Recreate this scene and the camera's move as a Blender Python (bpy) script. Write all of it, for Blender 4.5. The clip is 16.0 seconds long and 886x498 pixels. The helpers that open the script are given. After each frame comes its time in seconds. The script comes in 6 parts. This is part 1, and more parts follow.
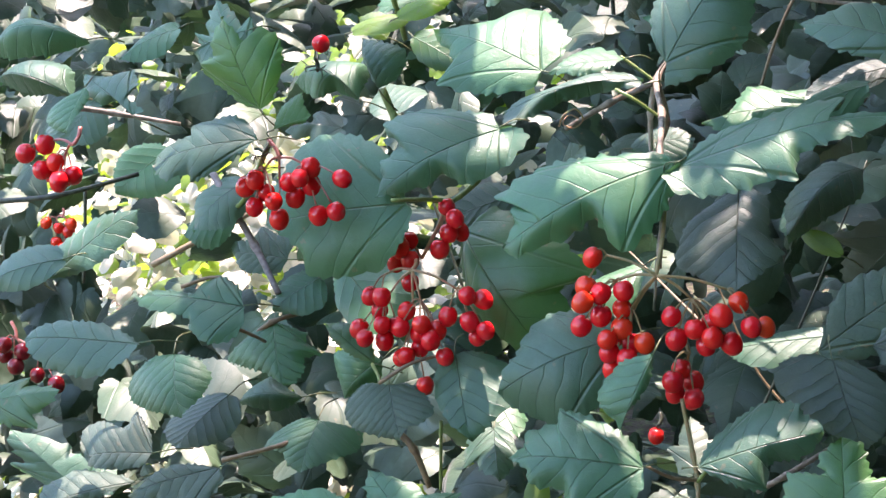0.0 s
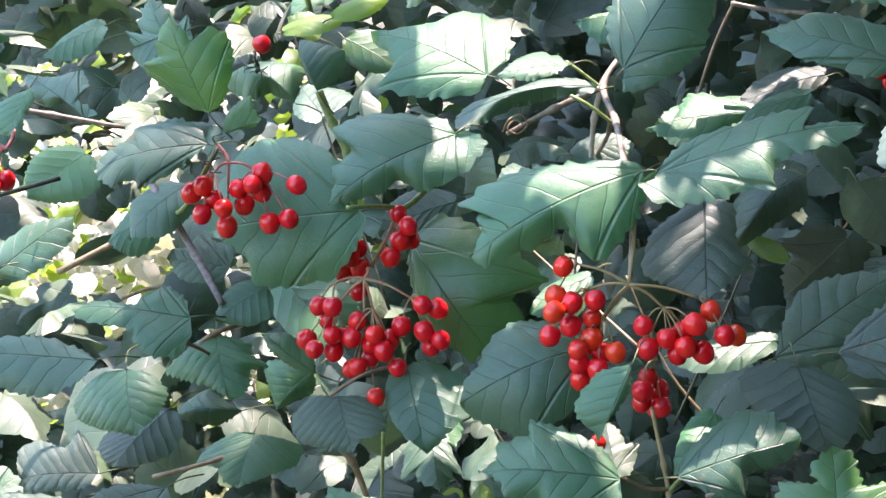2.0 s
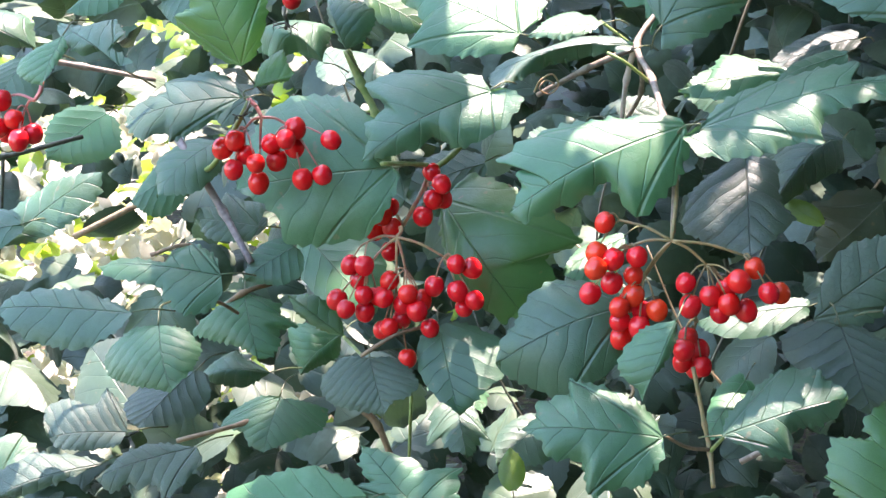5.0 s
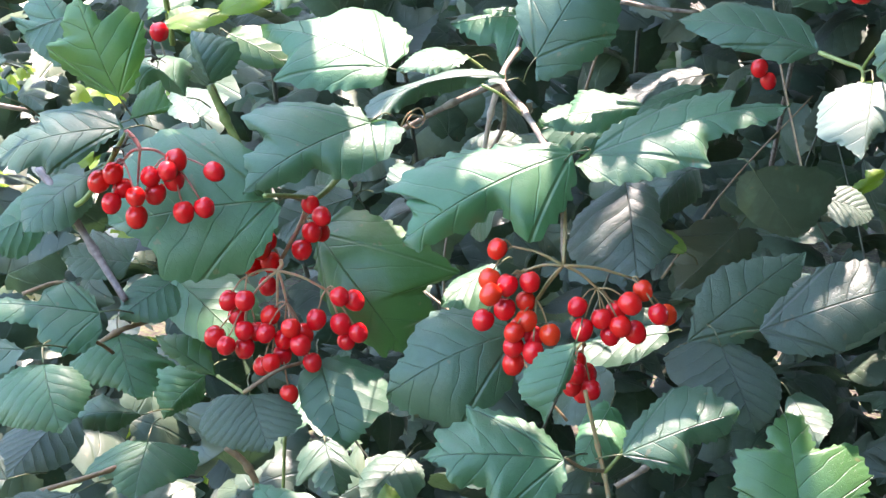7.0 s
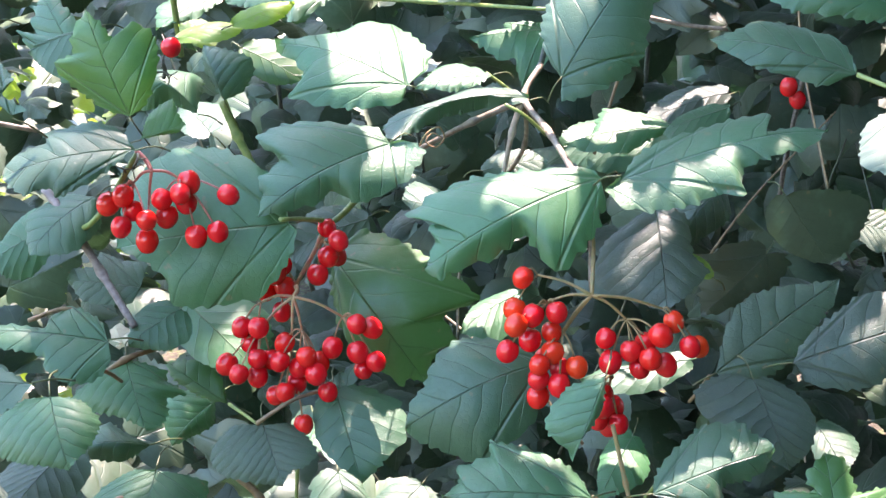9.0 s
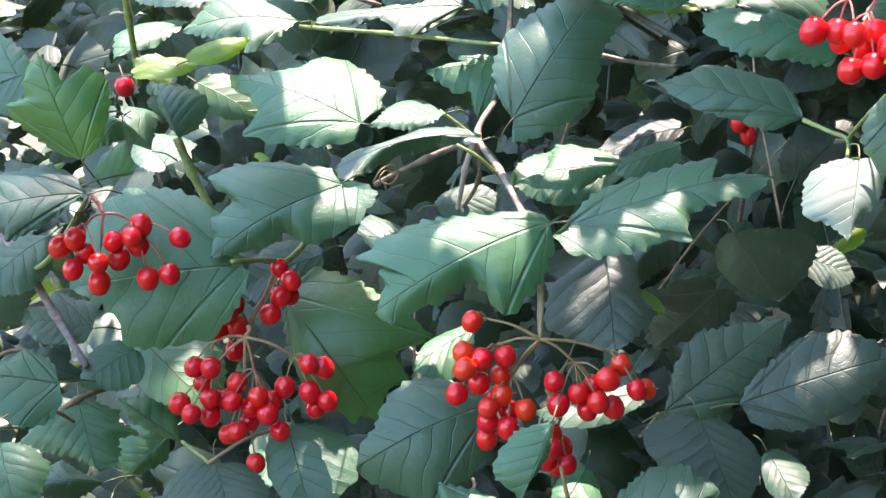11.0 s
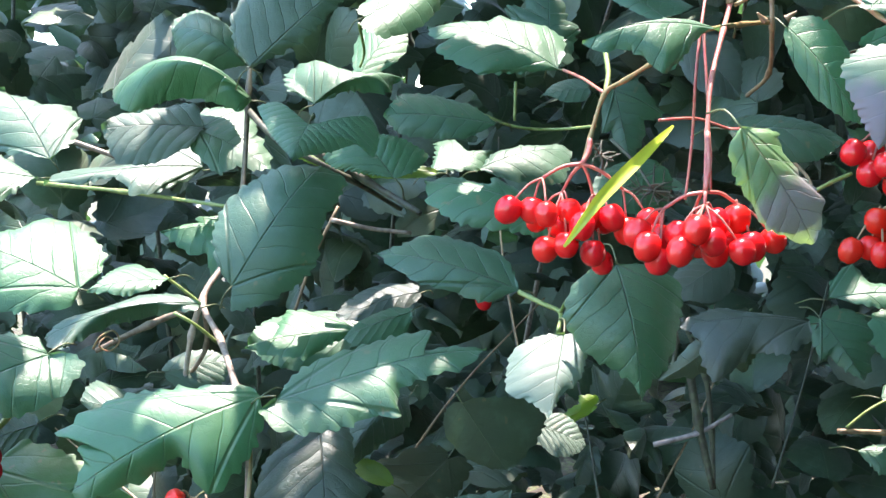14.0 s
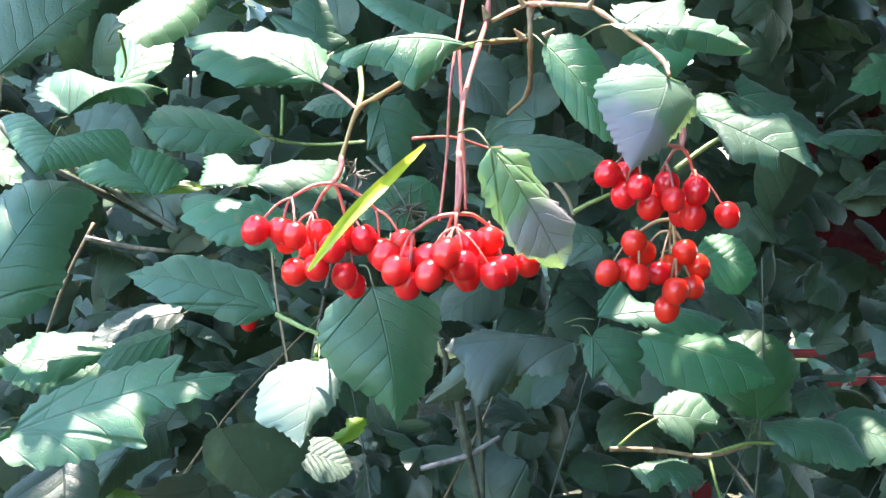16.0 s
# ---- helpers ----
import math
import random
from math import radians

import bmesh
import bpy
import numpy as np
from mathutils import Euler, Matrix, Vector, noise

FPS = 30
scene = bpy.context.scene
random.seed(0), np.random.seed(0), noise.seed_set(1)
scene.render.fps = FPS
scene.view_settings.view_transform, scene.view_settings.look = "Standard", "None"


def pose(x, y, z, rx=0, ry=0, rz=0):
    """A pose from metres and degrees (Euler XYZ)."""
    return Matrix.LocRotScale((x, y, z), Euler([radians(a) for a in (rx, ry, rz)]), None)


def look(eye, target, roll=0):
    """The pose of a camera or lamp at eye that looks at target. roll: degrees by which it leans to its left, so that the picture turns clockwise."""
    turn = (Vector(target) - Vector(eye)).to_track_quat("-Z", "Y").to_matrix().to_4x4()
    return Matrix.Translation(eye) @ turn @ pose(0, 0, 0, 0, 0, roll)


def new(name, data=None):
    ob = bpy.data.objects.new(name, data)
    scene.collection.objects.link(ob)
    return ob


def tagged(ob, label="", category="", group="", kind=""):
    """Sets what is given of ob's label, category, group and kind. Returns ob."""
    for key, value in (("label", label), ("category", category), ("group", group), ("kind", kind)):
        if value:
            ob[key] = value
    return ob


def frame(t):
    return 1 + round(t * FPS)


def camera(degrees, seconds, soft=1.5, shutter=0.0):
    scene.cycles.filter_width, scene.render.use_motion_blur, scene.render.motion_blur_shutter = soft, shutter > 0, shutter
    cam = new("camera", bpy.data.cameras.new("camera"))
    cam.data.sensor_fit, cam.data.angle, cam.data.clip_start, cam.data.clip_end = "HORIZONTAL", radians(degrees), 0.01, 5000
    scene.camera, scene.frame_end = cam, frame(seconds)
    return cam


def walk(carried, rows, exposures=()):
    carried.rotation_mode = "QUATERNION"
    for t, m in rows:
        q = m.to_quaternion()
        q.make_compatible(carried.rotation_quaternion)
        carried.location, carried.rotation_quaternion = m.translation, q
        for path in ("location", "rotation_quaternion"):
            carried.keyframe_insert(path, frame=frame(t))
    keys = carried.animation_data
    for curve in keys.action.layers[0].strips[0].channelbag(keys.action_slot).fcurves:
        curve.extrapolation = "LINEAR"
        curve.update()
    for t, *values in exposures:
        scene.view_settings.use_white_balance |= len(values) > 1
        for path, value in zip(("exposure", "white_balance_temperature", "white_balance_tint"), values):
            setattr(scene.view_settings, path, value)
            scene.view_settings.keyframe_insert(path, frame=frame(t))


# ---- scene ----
cam = camera(33.1, 16.0)
PATH = [
    (0, (0.247, -0.677, 1.42), (-0.436, 1.164, 1.036), -3.0),
    (0.5, (0.213, -0.686, 1.423), (-0.325, 1.204, 1.049), -2.3),
    (1, (0.207, -0.684, 1.426), (-0.2, 1.239, 1.059), -0.2),
    (1.5, (0.19, -0.677, 1.432), (-0.16, 1.256, 1.06), -1.2),
    (2, (0.176, -0.68, 1.425), (-0.26, 1.231, 1.026), -1.7),
    (2.5, (0.173, -0.683, 1.426), (-0.278, 1.217, 0.993), -1.6),
    (3, (0.166, -0.682, 1.421), (-0.284, 1.213, 0.968), -1.6),
    (3.2, (0.166, -0.678, 1.421), (-0.288, 1.214, 0.96), -1.8),
    (5.3, (0.146, -0.678, 1.399), (-0.237, 1.248, 1.018), -0.9),
    (5.5, (0.143, -0.682, 1.395), (-0.184, 1.258, 1.031), -0.8),
    (6, (0.121, -0.689, 1.396), (-0.062, 1.272, 1.048), -0.7),
    (6.5, (0.105, -0.688, 1.397), (-0.014, 1.28, 1.058), -0.9),
    (7, (0.088, -0.686, 1.393), (0.013, 1.286, 1.065), -0.6),
    (7.5, (0.074, -0.687, 1.391), (0.055, 1.286, 1.069), -0.6),
    (8, (0.091, -0.681, 1.397), (0.067, 1.292, 1.072), -0.6),
    (8.5, (0.082, -0.667, 1.403), (0.042, 1.305, 1.07), -0.2),
    (8.7, (0.076, -0.66, 1.4), (0.005, 1.312, 1.072), -0.2),
    (10.8, (0.084, -0.66, 1.419), (0.038, 1.31, 1.075), 0.0),
    (11, (0.085, -0.662, 1.421), (0.053, 1.31, 1.087), 0.1),
    (11.5, (0.088, -0.66, 1.425), (0.095, 1.317, 1.124), 0.2),
    (12, (0.094, -0.661, 1.427), (0.133, 1.32, 1.158), 0.6),
    (12.5, (0.105, -0.658, 1.429), (0.179, 1.325, 1.186), 0.7),
    (13, (0.115, -0.66, 1.432), (0.236, 1.326, 1.23), 1.0),
    (13.5, (0.121, -0.654, 1.434), (0.277, 1.332, 1.26), 0.8),
    (14, (0.131, -0.649, 1.434), (0.336, 1.335, 1.286), 1.2),
    (14.5, (0.138, -0.645, 1.434), (0.414, 1.331, 1.305), 1.7),
    (15, (0.145, -0.643, 1.437), (0.498, 1.322, 1.318), 1.9),
    (15.5, (0.149, -0.636, 1.437), (0.57, 1.316, 1.317), 2.1),
    (16, (0.153, -0.63, 1.437), (0.617, 1.312, 1.31), 1.8),
]
walk(cam, [(t, look(eye, target, roll)) for t, eye, target, roll in PATH],
     [(0.0, 3.15, 6600.0, 13.0), (5.5, 3.58, 6600.0, 13.0), (8.5, 3.59, 6600.0, 12.0), (12.5, 3.22, 6600.0, 11.0), (14.0, 3.36, 6300.0, 3.0), (16.0, 3.82, 6300.0, 0.0)])

# ---- light ----
SUN_TO = Vector((0.05, 0.22, 1.0)).normalized()
sun = new("sun", bpy.data.lights.new("sun", "SUN"))
sun.data.energy, sun.data.angle, sun.data.color = 2.95, radians(0.53), (1.0, 0.805, 0.785)
sun.matrix_world = look(SUN_TO * 20, (0, 0, 0))
world = bpy.data.worlds.new("sky")
scene.world = world
world.use_nodes = True
sky = world.node_tree.nodes.new("ShaderNodeTexSky")
sky.sky_type, sky.sun_disc = "NISHITA", False
sky.sun_elevation = math.asin(SUN_TO.z)
sky.sun_rotation = math.atan2(SUN_TO.x, SUN_TO.y)
world.node_tree.links.new(sky.outputs[0], world.node_tree.nodes["Background"].inputs[0])
world.node_tree.nodes["Background"].inputs[1].default_value = 0.13


# ---- materials ----
class Nodes:
    """A node material with short calls for math and mixing."""

    def __init__(self, name):
        self.mat = bpy.data.materials.new(name)
        self.mat.use_nodes = True
        self.tree = self.mat.node_tree
        self.bsdf = self.tree.nodes["Principled BSDF"]
        self.out = self.tree.nodes["Material Output"]

    def add(self, kind, **inputs):
        n = self.tree.nodes.new(kind)
        for key, value in inputs.items():
            self.put(n.inputs[key.replace("_", " ")], value)
        return n

    def put(self, socket, value):
        if isinstance(value, bpy.types.NodeSocket):
            self.tree.links.new(value, socket)
        else:
            socket.default_value = value

    def math(self, op, a, b=0.0, c=0.0):
        n = self.tree.nodes.new("ShaderNodeMath")
        n.operation = op
        for s, v in zip(n.inputs, (a, b, c)):
            self.put(s, v)
        return n.outputs[0]

    def step(self, value, lo, hi, to_lo=0.0, to_hi=1.0):
        n = self.tree.nodes.new("ShaderNodeMapRange")
        n.interpolation_type = "SMOOTHSTEP"
        for s, v in zip(n.inputs, (value, lo, hi, to_lo, to_hi)):
            self.put(s, v)
        return n.outputs[0]

    def mix(self, f, a, b):
        n = self.tree.nodes.new("ShaderNodeMix")
        n.data_type = "RGBA"
        self.put(n.inputs[0], f), self.put(n.inputs[6], a), self.put(n.inputs[7], b)
        return n.outputs[2]

    def noise(self, vector, scale, detail=3.0):
        n = self.add("ShaderNodeTexNoise", Scale=scale, Detail=detail)
        self.put(n.inputs["Vector"], vector)
        return n.outputs[0]

    def where(self, kind="Object"):
        return self.add("ShaderNodeTexCoord").outputs[kind]


def rgba(c):
    return (*c, 1.0)


def leaf_material(name, dark, light, clear, veins=7.0, relief=0.0006, rough=0.42, blotch=None, stuff=False, through_light=0.3, net=0.25, stain=0.72):
    """A leaf blade: green with pale veins, quilted between them, glossy, letting some light through. The UV holds the
    way along the midrib and across it."""
    n = Nodes(name)
    uv = n.add("ShaderNodeUVMap")
    uv.uv_map = "UVMap"
    uv = uv.outputs[0]
    sep = n.add("ShaderNodeSeparateXYZ", Vector=uv)
    u, av = sep.outputs[0], n.math("ABSOLUTE", sep.outputs[1])
    if stuff:
        rnd = n.add("ShaderNodeNewGeometry").outputs["Random Per Island"]
    else:
        rnd = n.add("ShaderNodeObjectInfo").outputs["Random"]
    pos = n.where()
    form = n.add("ShaderNodeUVMap")
    form.uv_map = "Veins"
    form = n.add("ShaderNodeSeparateXYZ", Vector=form.outputs[0])
    slope, own = form.outputs[0], form.outputs[1]
    # side veins leave the midrib forwards and bend towards the tip
    q = n.math("SUBTRACT", u, n.math("MULTIPLY", av, n.math("MULTIPLY_ADD", av, -0.25, 0.80)))
    bend = n.noise(uv, 2.6, 2.0)
    q = n.math("ADD", q, n.math("MULTIPLY_ADD", bend, 0.12, own))
    q = n.math("ADD", q, n.math("MULTIPLY", n.math("GREATER_THAN", sep.outputs[1], 0.0), 0.07))
    tri = n.math("MULTIPLY", n.math("PINGPONG", n.math("MULTIPLY", q, veins), 0.5), 2.0)
    fade = n.step(av, 0.02, 0.45, 1.0, 0.35)
    second = n.math("MULTIPLY", n.step(tri, 0.0, 0.10, 1.0, 0.0), fade)
    mid = n.math("MULTIPLY", n.step(av, 0.0, n.math("MULTIPLY_ADD", u, -0.006, 0.011), 1.0, 0.0), n.step(u, 0.75, 1.0, 1.0, 0.2))
    off = n.math("ABSOLUTE", n.math("SUBTRACT", av, n.math("MULTIPLY", u, slope)))
    side = n.math("MULTIPLY", n.step(off, 0.0, 0.02, 1.0, 0.0), n.math("GREATER_THAN", slope, 0.05))
    vein = n.math("MAXIMUM", mid, n.math("MAXIMUM", n.math("MULTIPLY", second, 0.45), n.math("MULTIPLY", side, 0.6)))
    fine = n.add("ShaderNodeTexVoronoi", Scale=26.0)
    fine.feature = "DISTANCE_TO_EDGE"
    n.put(fine.inputs["Vector"], uv)
    mesh = n.step(fine.outputs[0], 0.0, 0.09, 1.0, 0.0)
    big = n.noise(pos, 35.0)
    small = n.noise(pos, 420.0, 4.0)
    base = n.mix(n.step(big, 0.3, 0.7), rgba(dark), rgba(light))
    cloud = n.noise(pos, 14.0, 2.0)
    base = n.mix(n.step(cloud, 0.35, 0.7, 0.0, 0.35), base, rgba([x * 0.62 for x in dark]))
    dust = n.noise(pos, 95.0, 5.0)
    base = n.mix(n.step(dust, 0.52, 0.75, 0.0, 0.16), base, rgba((0.17, 0.27, 0.20)))
    base = n.mix(n.math("MULTIPLY", small, 0.25), base, rgba([x * 0.55 for x in dark]))
    hsv = n.add("ShaderNodeHueSaturation", Saturation=n.math("MULTIPLY_ADD", rnd, 0.25, 0.95),
                Value=n.math("MULTIPLY_ADD", rnd, 0.5, 0.75), Hue=n.math("MULTIPLY_ADD", rnd, -0.025, 0.512))
    n.put(hsv.inputs["Color"], base)
    base = n.mix(n.math("MULTIPLY", n.math("MAXIMUM", second, n.math("MULTIPLY", mesh, net)), 0.15), hsv.outputs[0], rgba([x * 0.45 for x in dark]))
    rib = n.mix(n.step(rnd, 0.70, 0.75), rgba([x * 0.4 for x in dark]), rgba((0.20, 0.27, 0.14)))
    base = n.mix(n.math("MULTIPLY", n.math("MAXIMUM", mid, n.math("MULTIPLY", side, 0.7)), 0.22), base, rib)
    if blotch:
        spot = n.noise(pos, 60.0, 5.0)
        base = n.mix(n.step(n.math("ADD", n.math("MULTIPLY", spot, 0.7), u), stain, stain + 0.23, 0.0, 0.85), base, rgba(blotch))
    speck = n.step(n.noise(pos, 150.0, 2.0), 0.70, 0.74)
    base = n.mix(n.math("MULTIPLY", speck, 0.5), base, rgba((0.16, 0.12, 0.06)))
    n.put(n.bsdf.inputs["Base Color"], base)
    n.put(n.bsdf.inputs["Roughness"], n.math("MULTIPLY_ADD", small, 0.2, rough - 0.1))
    n.put(n.bsdf.inputs["Specular IOR Level"], 0.65)
    n.put(n.bsdf.inputs["Sheen Weight"], 0.12)
    n.put(n.bsdf.inputs["Sheen Roughness"], 0.45)
    height = n.math("ADD", n.math("MULTIPLY", n.step(tri, 0.0, 0.8), 0.24), n.math("MULTIPLY", mesh, net * -0.22))
    height = n.math("SUBTRACT", height, n.math("MULTIPLY", second, 0.4))
    height = n.math("SUBTRACT", height, n.math("MULTIPLY", n.math("MAXIMUM", mid, side), 0.9))
    height = n.math("ADD", height, n.math("MULTIPLY_ADD", big, 1.2, n.math("MULTIPLY", small, 0.12)))
    bump = n.add("ShaderNodeBump", Distance=relief, Strength=0.8, Height=height)
    n.put(n.bsdf.inputs["Normal"], bump.outputs[0])
    back = n.add("ShaderNodeBsdfTranslucent", Color=n.mix(n.math("MULTIPLY", vein, 0.5), rgba(clear), rgba([x * 0.6 for x in clear])))
    both = n.add("ShaderNodeMixShader")
    n.put(both.inputs[0], through_light), n.put(both.inputs[1], n.bsdf.outputs[0]), n.put(both.inputs[2], back.outputs[0])
    n.put(n.out.inputs[0], both.outputs[0])
    return n.mat


def stem_material(name, a, b, rough=0.55, scale=300.0):
    n = Nodes(name)
    pos = n.where()
    col = n.mix(n.step(n.noise(pos, scale, 4.0), 0.35, 0.65), rgba(a), rgba(b))
    col = n.mix(n.step(n.noise(pos, 60.0, 2.0), 0.6, 0.72, 0.0, 0.5), col, rgba([x * 0.5 for x in a]))
    n.put(n.bsdf.inputs["Base Color"], col)
    n.put(n.bsdf.inputs["Roughness"], rough)
    bump = n.add("ShaderNodeBump", Distance=0.0003, Strength=0.6, Height=n.noise(pos, scale * 2, 3.0))
    n.put(n.bsdf.inputs["Normal"], bump.outputs[0])
    return n.mat


def berry_material(name, a, b):
    n = Nodes(name)
    rnd = n.add("ShaderNodeObjectInfo").outputs["Random"]
    pos = n.where()
    col = n.mix(n.step(rnd, 0.45, 1.0), rgba(a), rgba(b))
    col = n.mix(n.step(n.noise(pos, 160.0, 3.0), 0.45, 0.75, 0.0, 0.45), col, rgba([x * 0.55 for x in a]))
    n.put(n.bsdf.inputs["Base Color"], col)
    n.put(n.bsdf.inputs["Roughness"], n.step(n.noise(pos, 500.0, 2.0), 0.3, 0.7, 0.10, 0.17))
    n.put(n.bsdf.inputs["Specular IOR Level"], 0.5)
    n.put(n.bsdf.inputs["Subsurface Weight"], 0.3)
    n.put(n.bsdf.inputs["Subsurface Radius"], (1.0, 0.15, 0.1))
    n.put(n.bsdf.inputs["Subsurface Scale"], 0.004)
    bump = n.add("ShaderNodeBump", Distance=0.00005, Strength=0.3, Height=n.noise(pos, 250.0, 3.0))
    n.put(n.bsdf.inputs["Normal"], bump.outputs[0])
    return n.mat


LEAF = {
    "leaf": leaf_material("leaf_blade", (0.042, 0.110, 0.053), (0.057, 0.144, 0.070), (0.10, 0.24, 0.07), 6.0, 0.0009, 0.47, through_light=0.2, net=0.3),
    "rugose": leaf_material("wrinkled_leaf_blade", (0.050, 0.082, 0.056), (0.068, 0.106, 0.074), (0.10, 0.22, 0.07), 7.0, 0.0016, 0.54, through_light=0.2, net=0.35),
    "coarse": leaf_material("pale_leaf_blade", (0.090, 0.130, 0.105), (0.120, 0.165, 0.130), (0.18, 0.34, 0.05), 6.0, 0.0003, 0.5, through_light=0.2, net=0.15),
    "green": leaf_material("fresh_leaf_blade", (0.044, 0.118, 0.034), (0.060, 0.150, 0.044), (0.10, 0.24, 0.04), 5.0, 0.0007, 0.42, through_light=0.22, net=0.3),
    "purple": leaf_material("purpling_leaf_blade", (0.09, 0.19, 0.10), (0.12, 0.22, 0.13), (0.20, 0.30, 0.10), 4.0, 0.0002, 0.5, (0.20, 0.15, 0.20)),
    "greenpurple": leaf_material("purple_spotted_leaf_blade", (0.066, 0.150, 0.050), (0.090, 0.190, 0.066), (0.18, 0.30, 0.08), 7.0, 0.0009, 0.5, (0.150, 0.125, 0.145)),
    # darkened copy of the leaf: deep shade is put into its colour
    "deepshade": leaf_material("deep_shade_leaf_blade", (0.038, 0.058, 0.036), (0.050, 0.074, 0.046), (0.06, 0.12, 0.04), 6.0, 0.0004, 0.5, through_light=0.1, net=0.3),
    "stained": leaf_material("brown_tipped_leaf_blade", (0.046, 0.110, 0.056), (0.062, 0.144, 0.074), (0.10, 0.24, 0.07), 6.0, 0.0008, 0.44, (0.22, 0.17, 0.17), through_light=0.2, net=0.2, stain=1.28),
    "lime": leaf_material("lime_leaf_blade", (0.11, 0.19, 0.03), (0.16, 0.25, 0.04), (0.30, 0.46, 0.05), 5.0, 0.0003, 0.45, through_light=0.4),
    # darker inner leaves: part of the shrub's inner shade is in this colour
    "inner": leaf_material("inner_shade_leaf_blade", (0.036, 0.066, 0.034), (0.054, 0.088, 0.046), (0.07, 0.15, 0.05), 5.0, 0.0005, 0.5, stuff=True, through_light=0.07),
    "shrub": leaf_material("shrub_leaf_blade", (0.038, 0.076, 0.040), (0.052, 0.100, 0.052), (0.11, 0.24, 0.06), 5.0, 0.0003, stuff=True, through_light=0.18),
    # undergrowth leaves brightened: part of the clearing's sunlight is in this colour
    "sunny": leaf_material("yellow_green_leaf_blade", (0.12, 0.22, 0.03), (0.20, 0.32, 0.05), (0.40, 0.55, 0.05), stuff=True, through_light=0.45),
}
STEM = {
    "wood": stem_material("brown_bark", (0.15, 0.11, 0.08), (0.26, 0.21, 0.16)),
    "stick": stem_material("bleached_twig", (0.42, 0.36, 0.32), (0.55, 0.48, 0.43)),
    "brown": stem_material("brown_twig", (0.17, 0.11, 0.06), (0.24, 0.17, 0.09)),
    "grey": stem_material("grey_bark", (0.16, 0.13, 0.12), (0.26, 0.22, 0.21)),
    "dark": stem_material("dark_twig", (0.03, 0.03, 0.02), (0.06, 0.07, 0.04)),
    "green": stem_material("green_shoot", (0.14, 0.20, 0.05), (0.22, 0.26, 0.08), 0.45),
    "rosy": stem_material("rosy_stalk", (0.34, 0.13, 0.08), (0.30, 0.22, 0.10), 0.4),
    "petiole": stem_material("leaf_stalk", (0.07, 0.11, 0.04), (0.12, 0.11, 0.05), 0.5),
    "olive": stem_material("olive_stalk", (0.19, 0.16, 0.06), (0.27, 0.17, 0.07), 0.45),
    "red": stem_material("red_stalk", (0.36, 0.09, 0.08), (0.42, 0.17, 0.12), 0.4),
    "pale": stem_material("pale_stalk", (0.32, 0.28, 0.12), (0.42, 0.22, 0.14), 0.45),
}
BERRY = berry_material("red_berry_skin", (0.62, 0.008, 0.015), (0.66, 0.015, 0.012))
ORANGE = berry_material("orange_berry_skin", (0.62, 0.020, 0.010), (0.66, 0.044, 0.010))
# same skin in a much darker red
DARK_BERRY = berry_material("dark_berry_skin", (0.16, 0.006, 0.010), (0.25, 0.010, 0.012))
CALYX = stem_material("berry_tip", (0.05, 0.02, 0.015), (0.09, 0.04, 0.02))


# ---- shapes ----
def spline(points, steps):
    """Catmull-Rom through the points, steps a span."""
    p = [Vector(q) for q in points]
    p = [2 * p[0] - p[1], *p, 2 * p[-1] - p[-2]]
    out = []
    for a, b, c, d in zip(p, p[1:], p[2:], p[3:]):
        for i in range(steps):
            t = i / steps
            out.append(0.5 * (2 * b + (c - a) * t + (2 * a - 5 * b + 4 * c - d) * t * t + (3 * b - a - 3 * c + d) * t ** 3))
    return out + [p[-2]]


def mesh_object(name, verts, faces, material, uvs=None, smooth=True):
    me = bpy.data.meshes.new(name)
    me.from_pydata([tuple(v) for v in verts], [], faces)
    me.materials.append(material)
    if smooth:
        me.polygons.foreach_set("use_smooth", [True] * len(me.polygons))
    if uvs is not None:
        idx = np.empty(len(me.loops), dtype=np.int32)
        me.loops.foreach_get("vertex_index", idx)
        for layer, data in zip(("UVMap", "Veins"), uvs):
            me.uv_layers.new(name=layer).data.foreach_set("uv", np.asarray(data, dtype=np.float32)[idx].ravel())
    return new(name, me)


def under(ob, parent, place=(0, 0, 0)):
    ob.parent = parent
    ob.location = place
    return ob


def tube_data(points, r0, r1, sides=8, steps=4, knots=()):
    """A tapering round tube with closed ends; at the knots (0 to 1 along it) it swells."""
    line = spline(points, steps)
    verts, faces = [], []
    side = Vector((0.3, 1.0, 0.2))
    for i, p in enumerate(line):
        f = i / (len(line) - 1)
        way = (line[min(i + 1, len(line) - 1)] - line[max(i - 1, 0)]).normalized()
        a = way.cross(side).normalized()
        b = way.cross(a)
        r = r0 + (r1 - r0) * f
        r *= 1 + sum(0.45 * math.exp(-((f - k) / 0.03) ** 2) for k in knots)
        for s in range(sides):
            g = 2 * math.pi * s / sides
            verts.append(p + (a * math.cos(g) + b * math.sin(g)) * r)
    for i in range(len(line) - 1):
        for s in range(sides):
            t = (s + 1) % sides
            faces.append((i * sides + s, i * sides + t, (i + 1) * sides + t, (i + 1) * sides + s))
    faces.append(tuple(range(sides))[::-1])
    faces.append(tuple(len(verts) - sides + s for s in range(sides)))
    return verts, faces


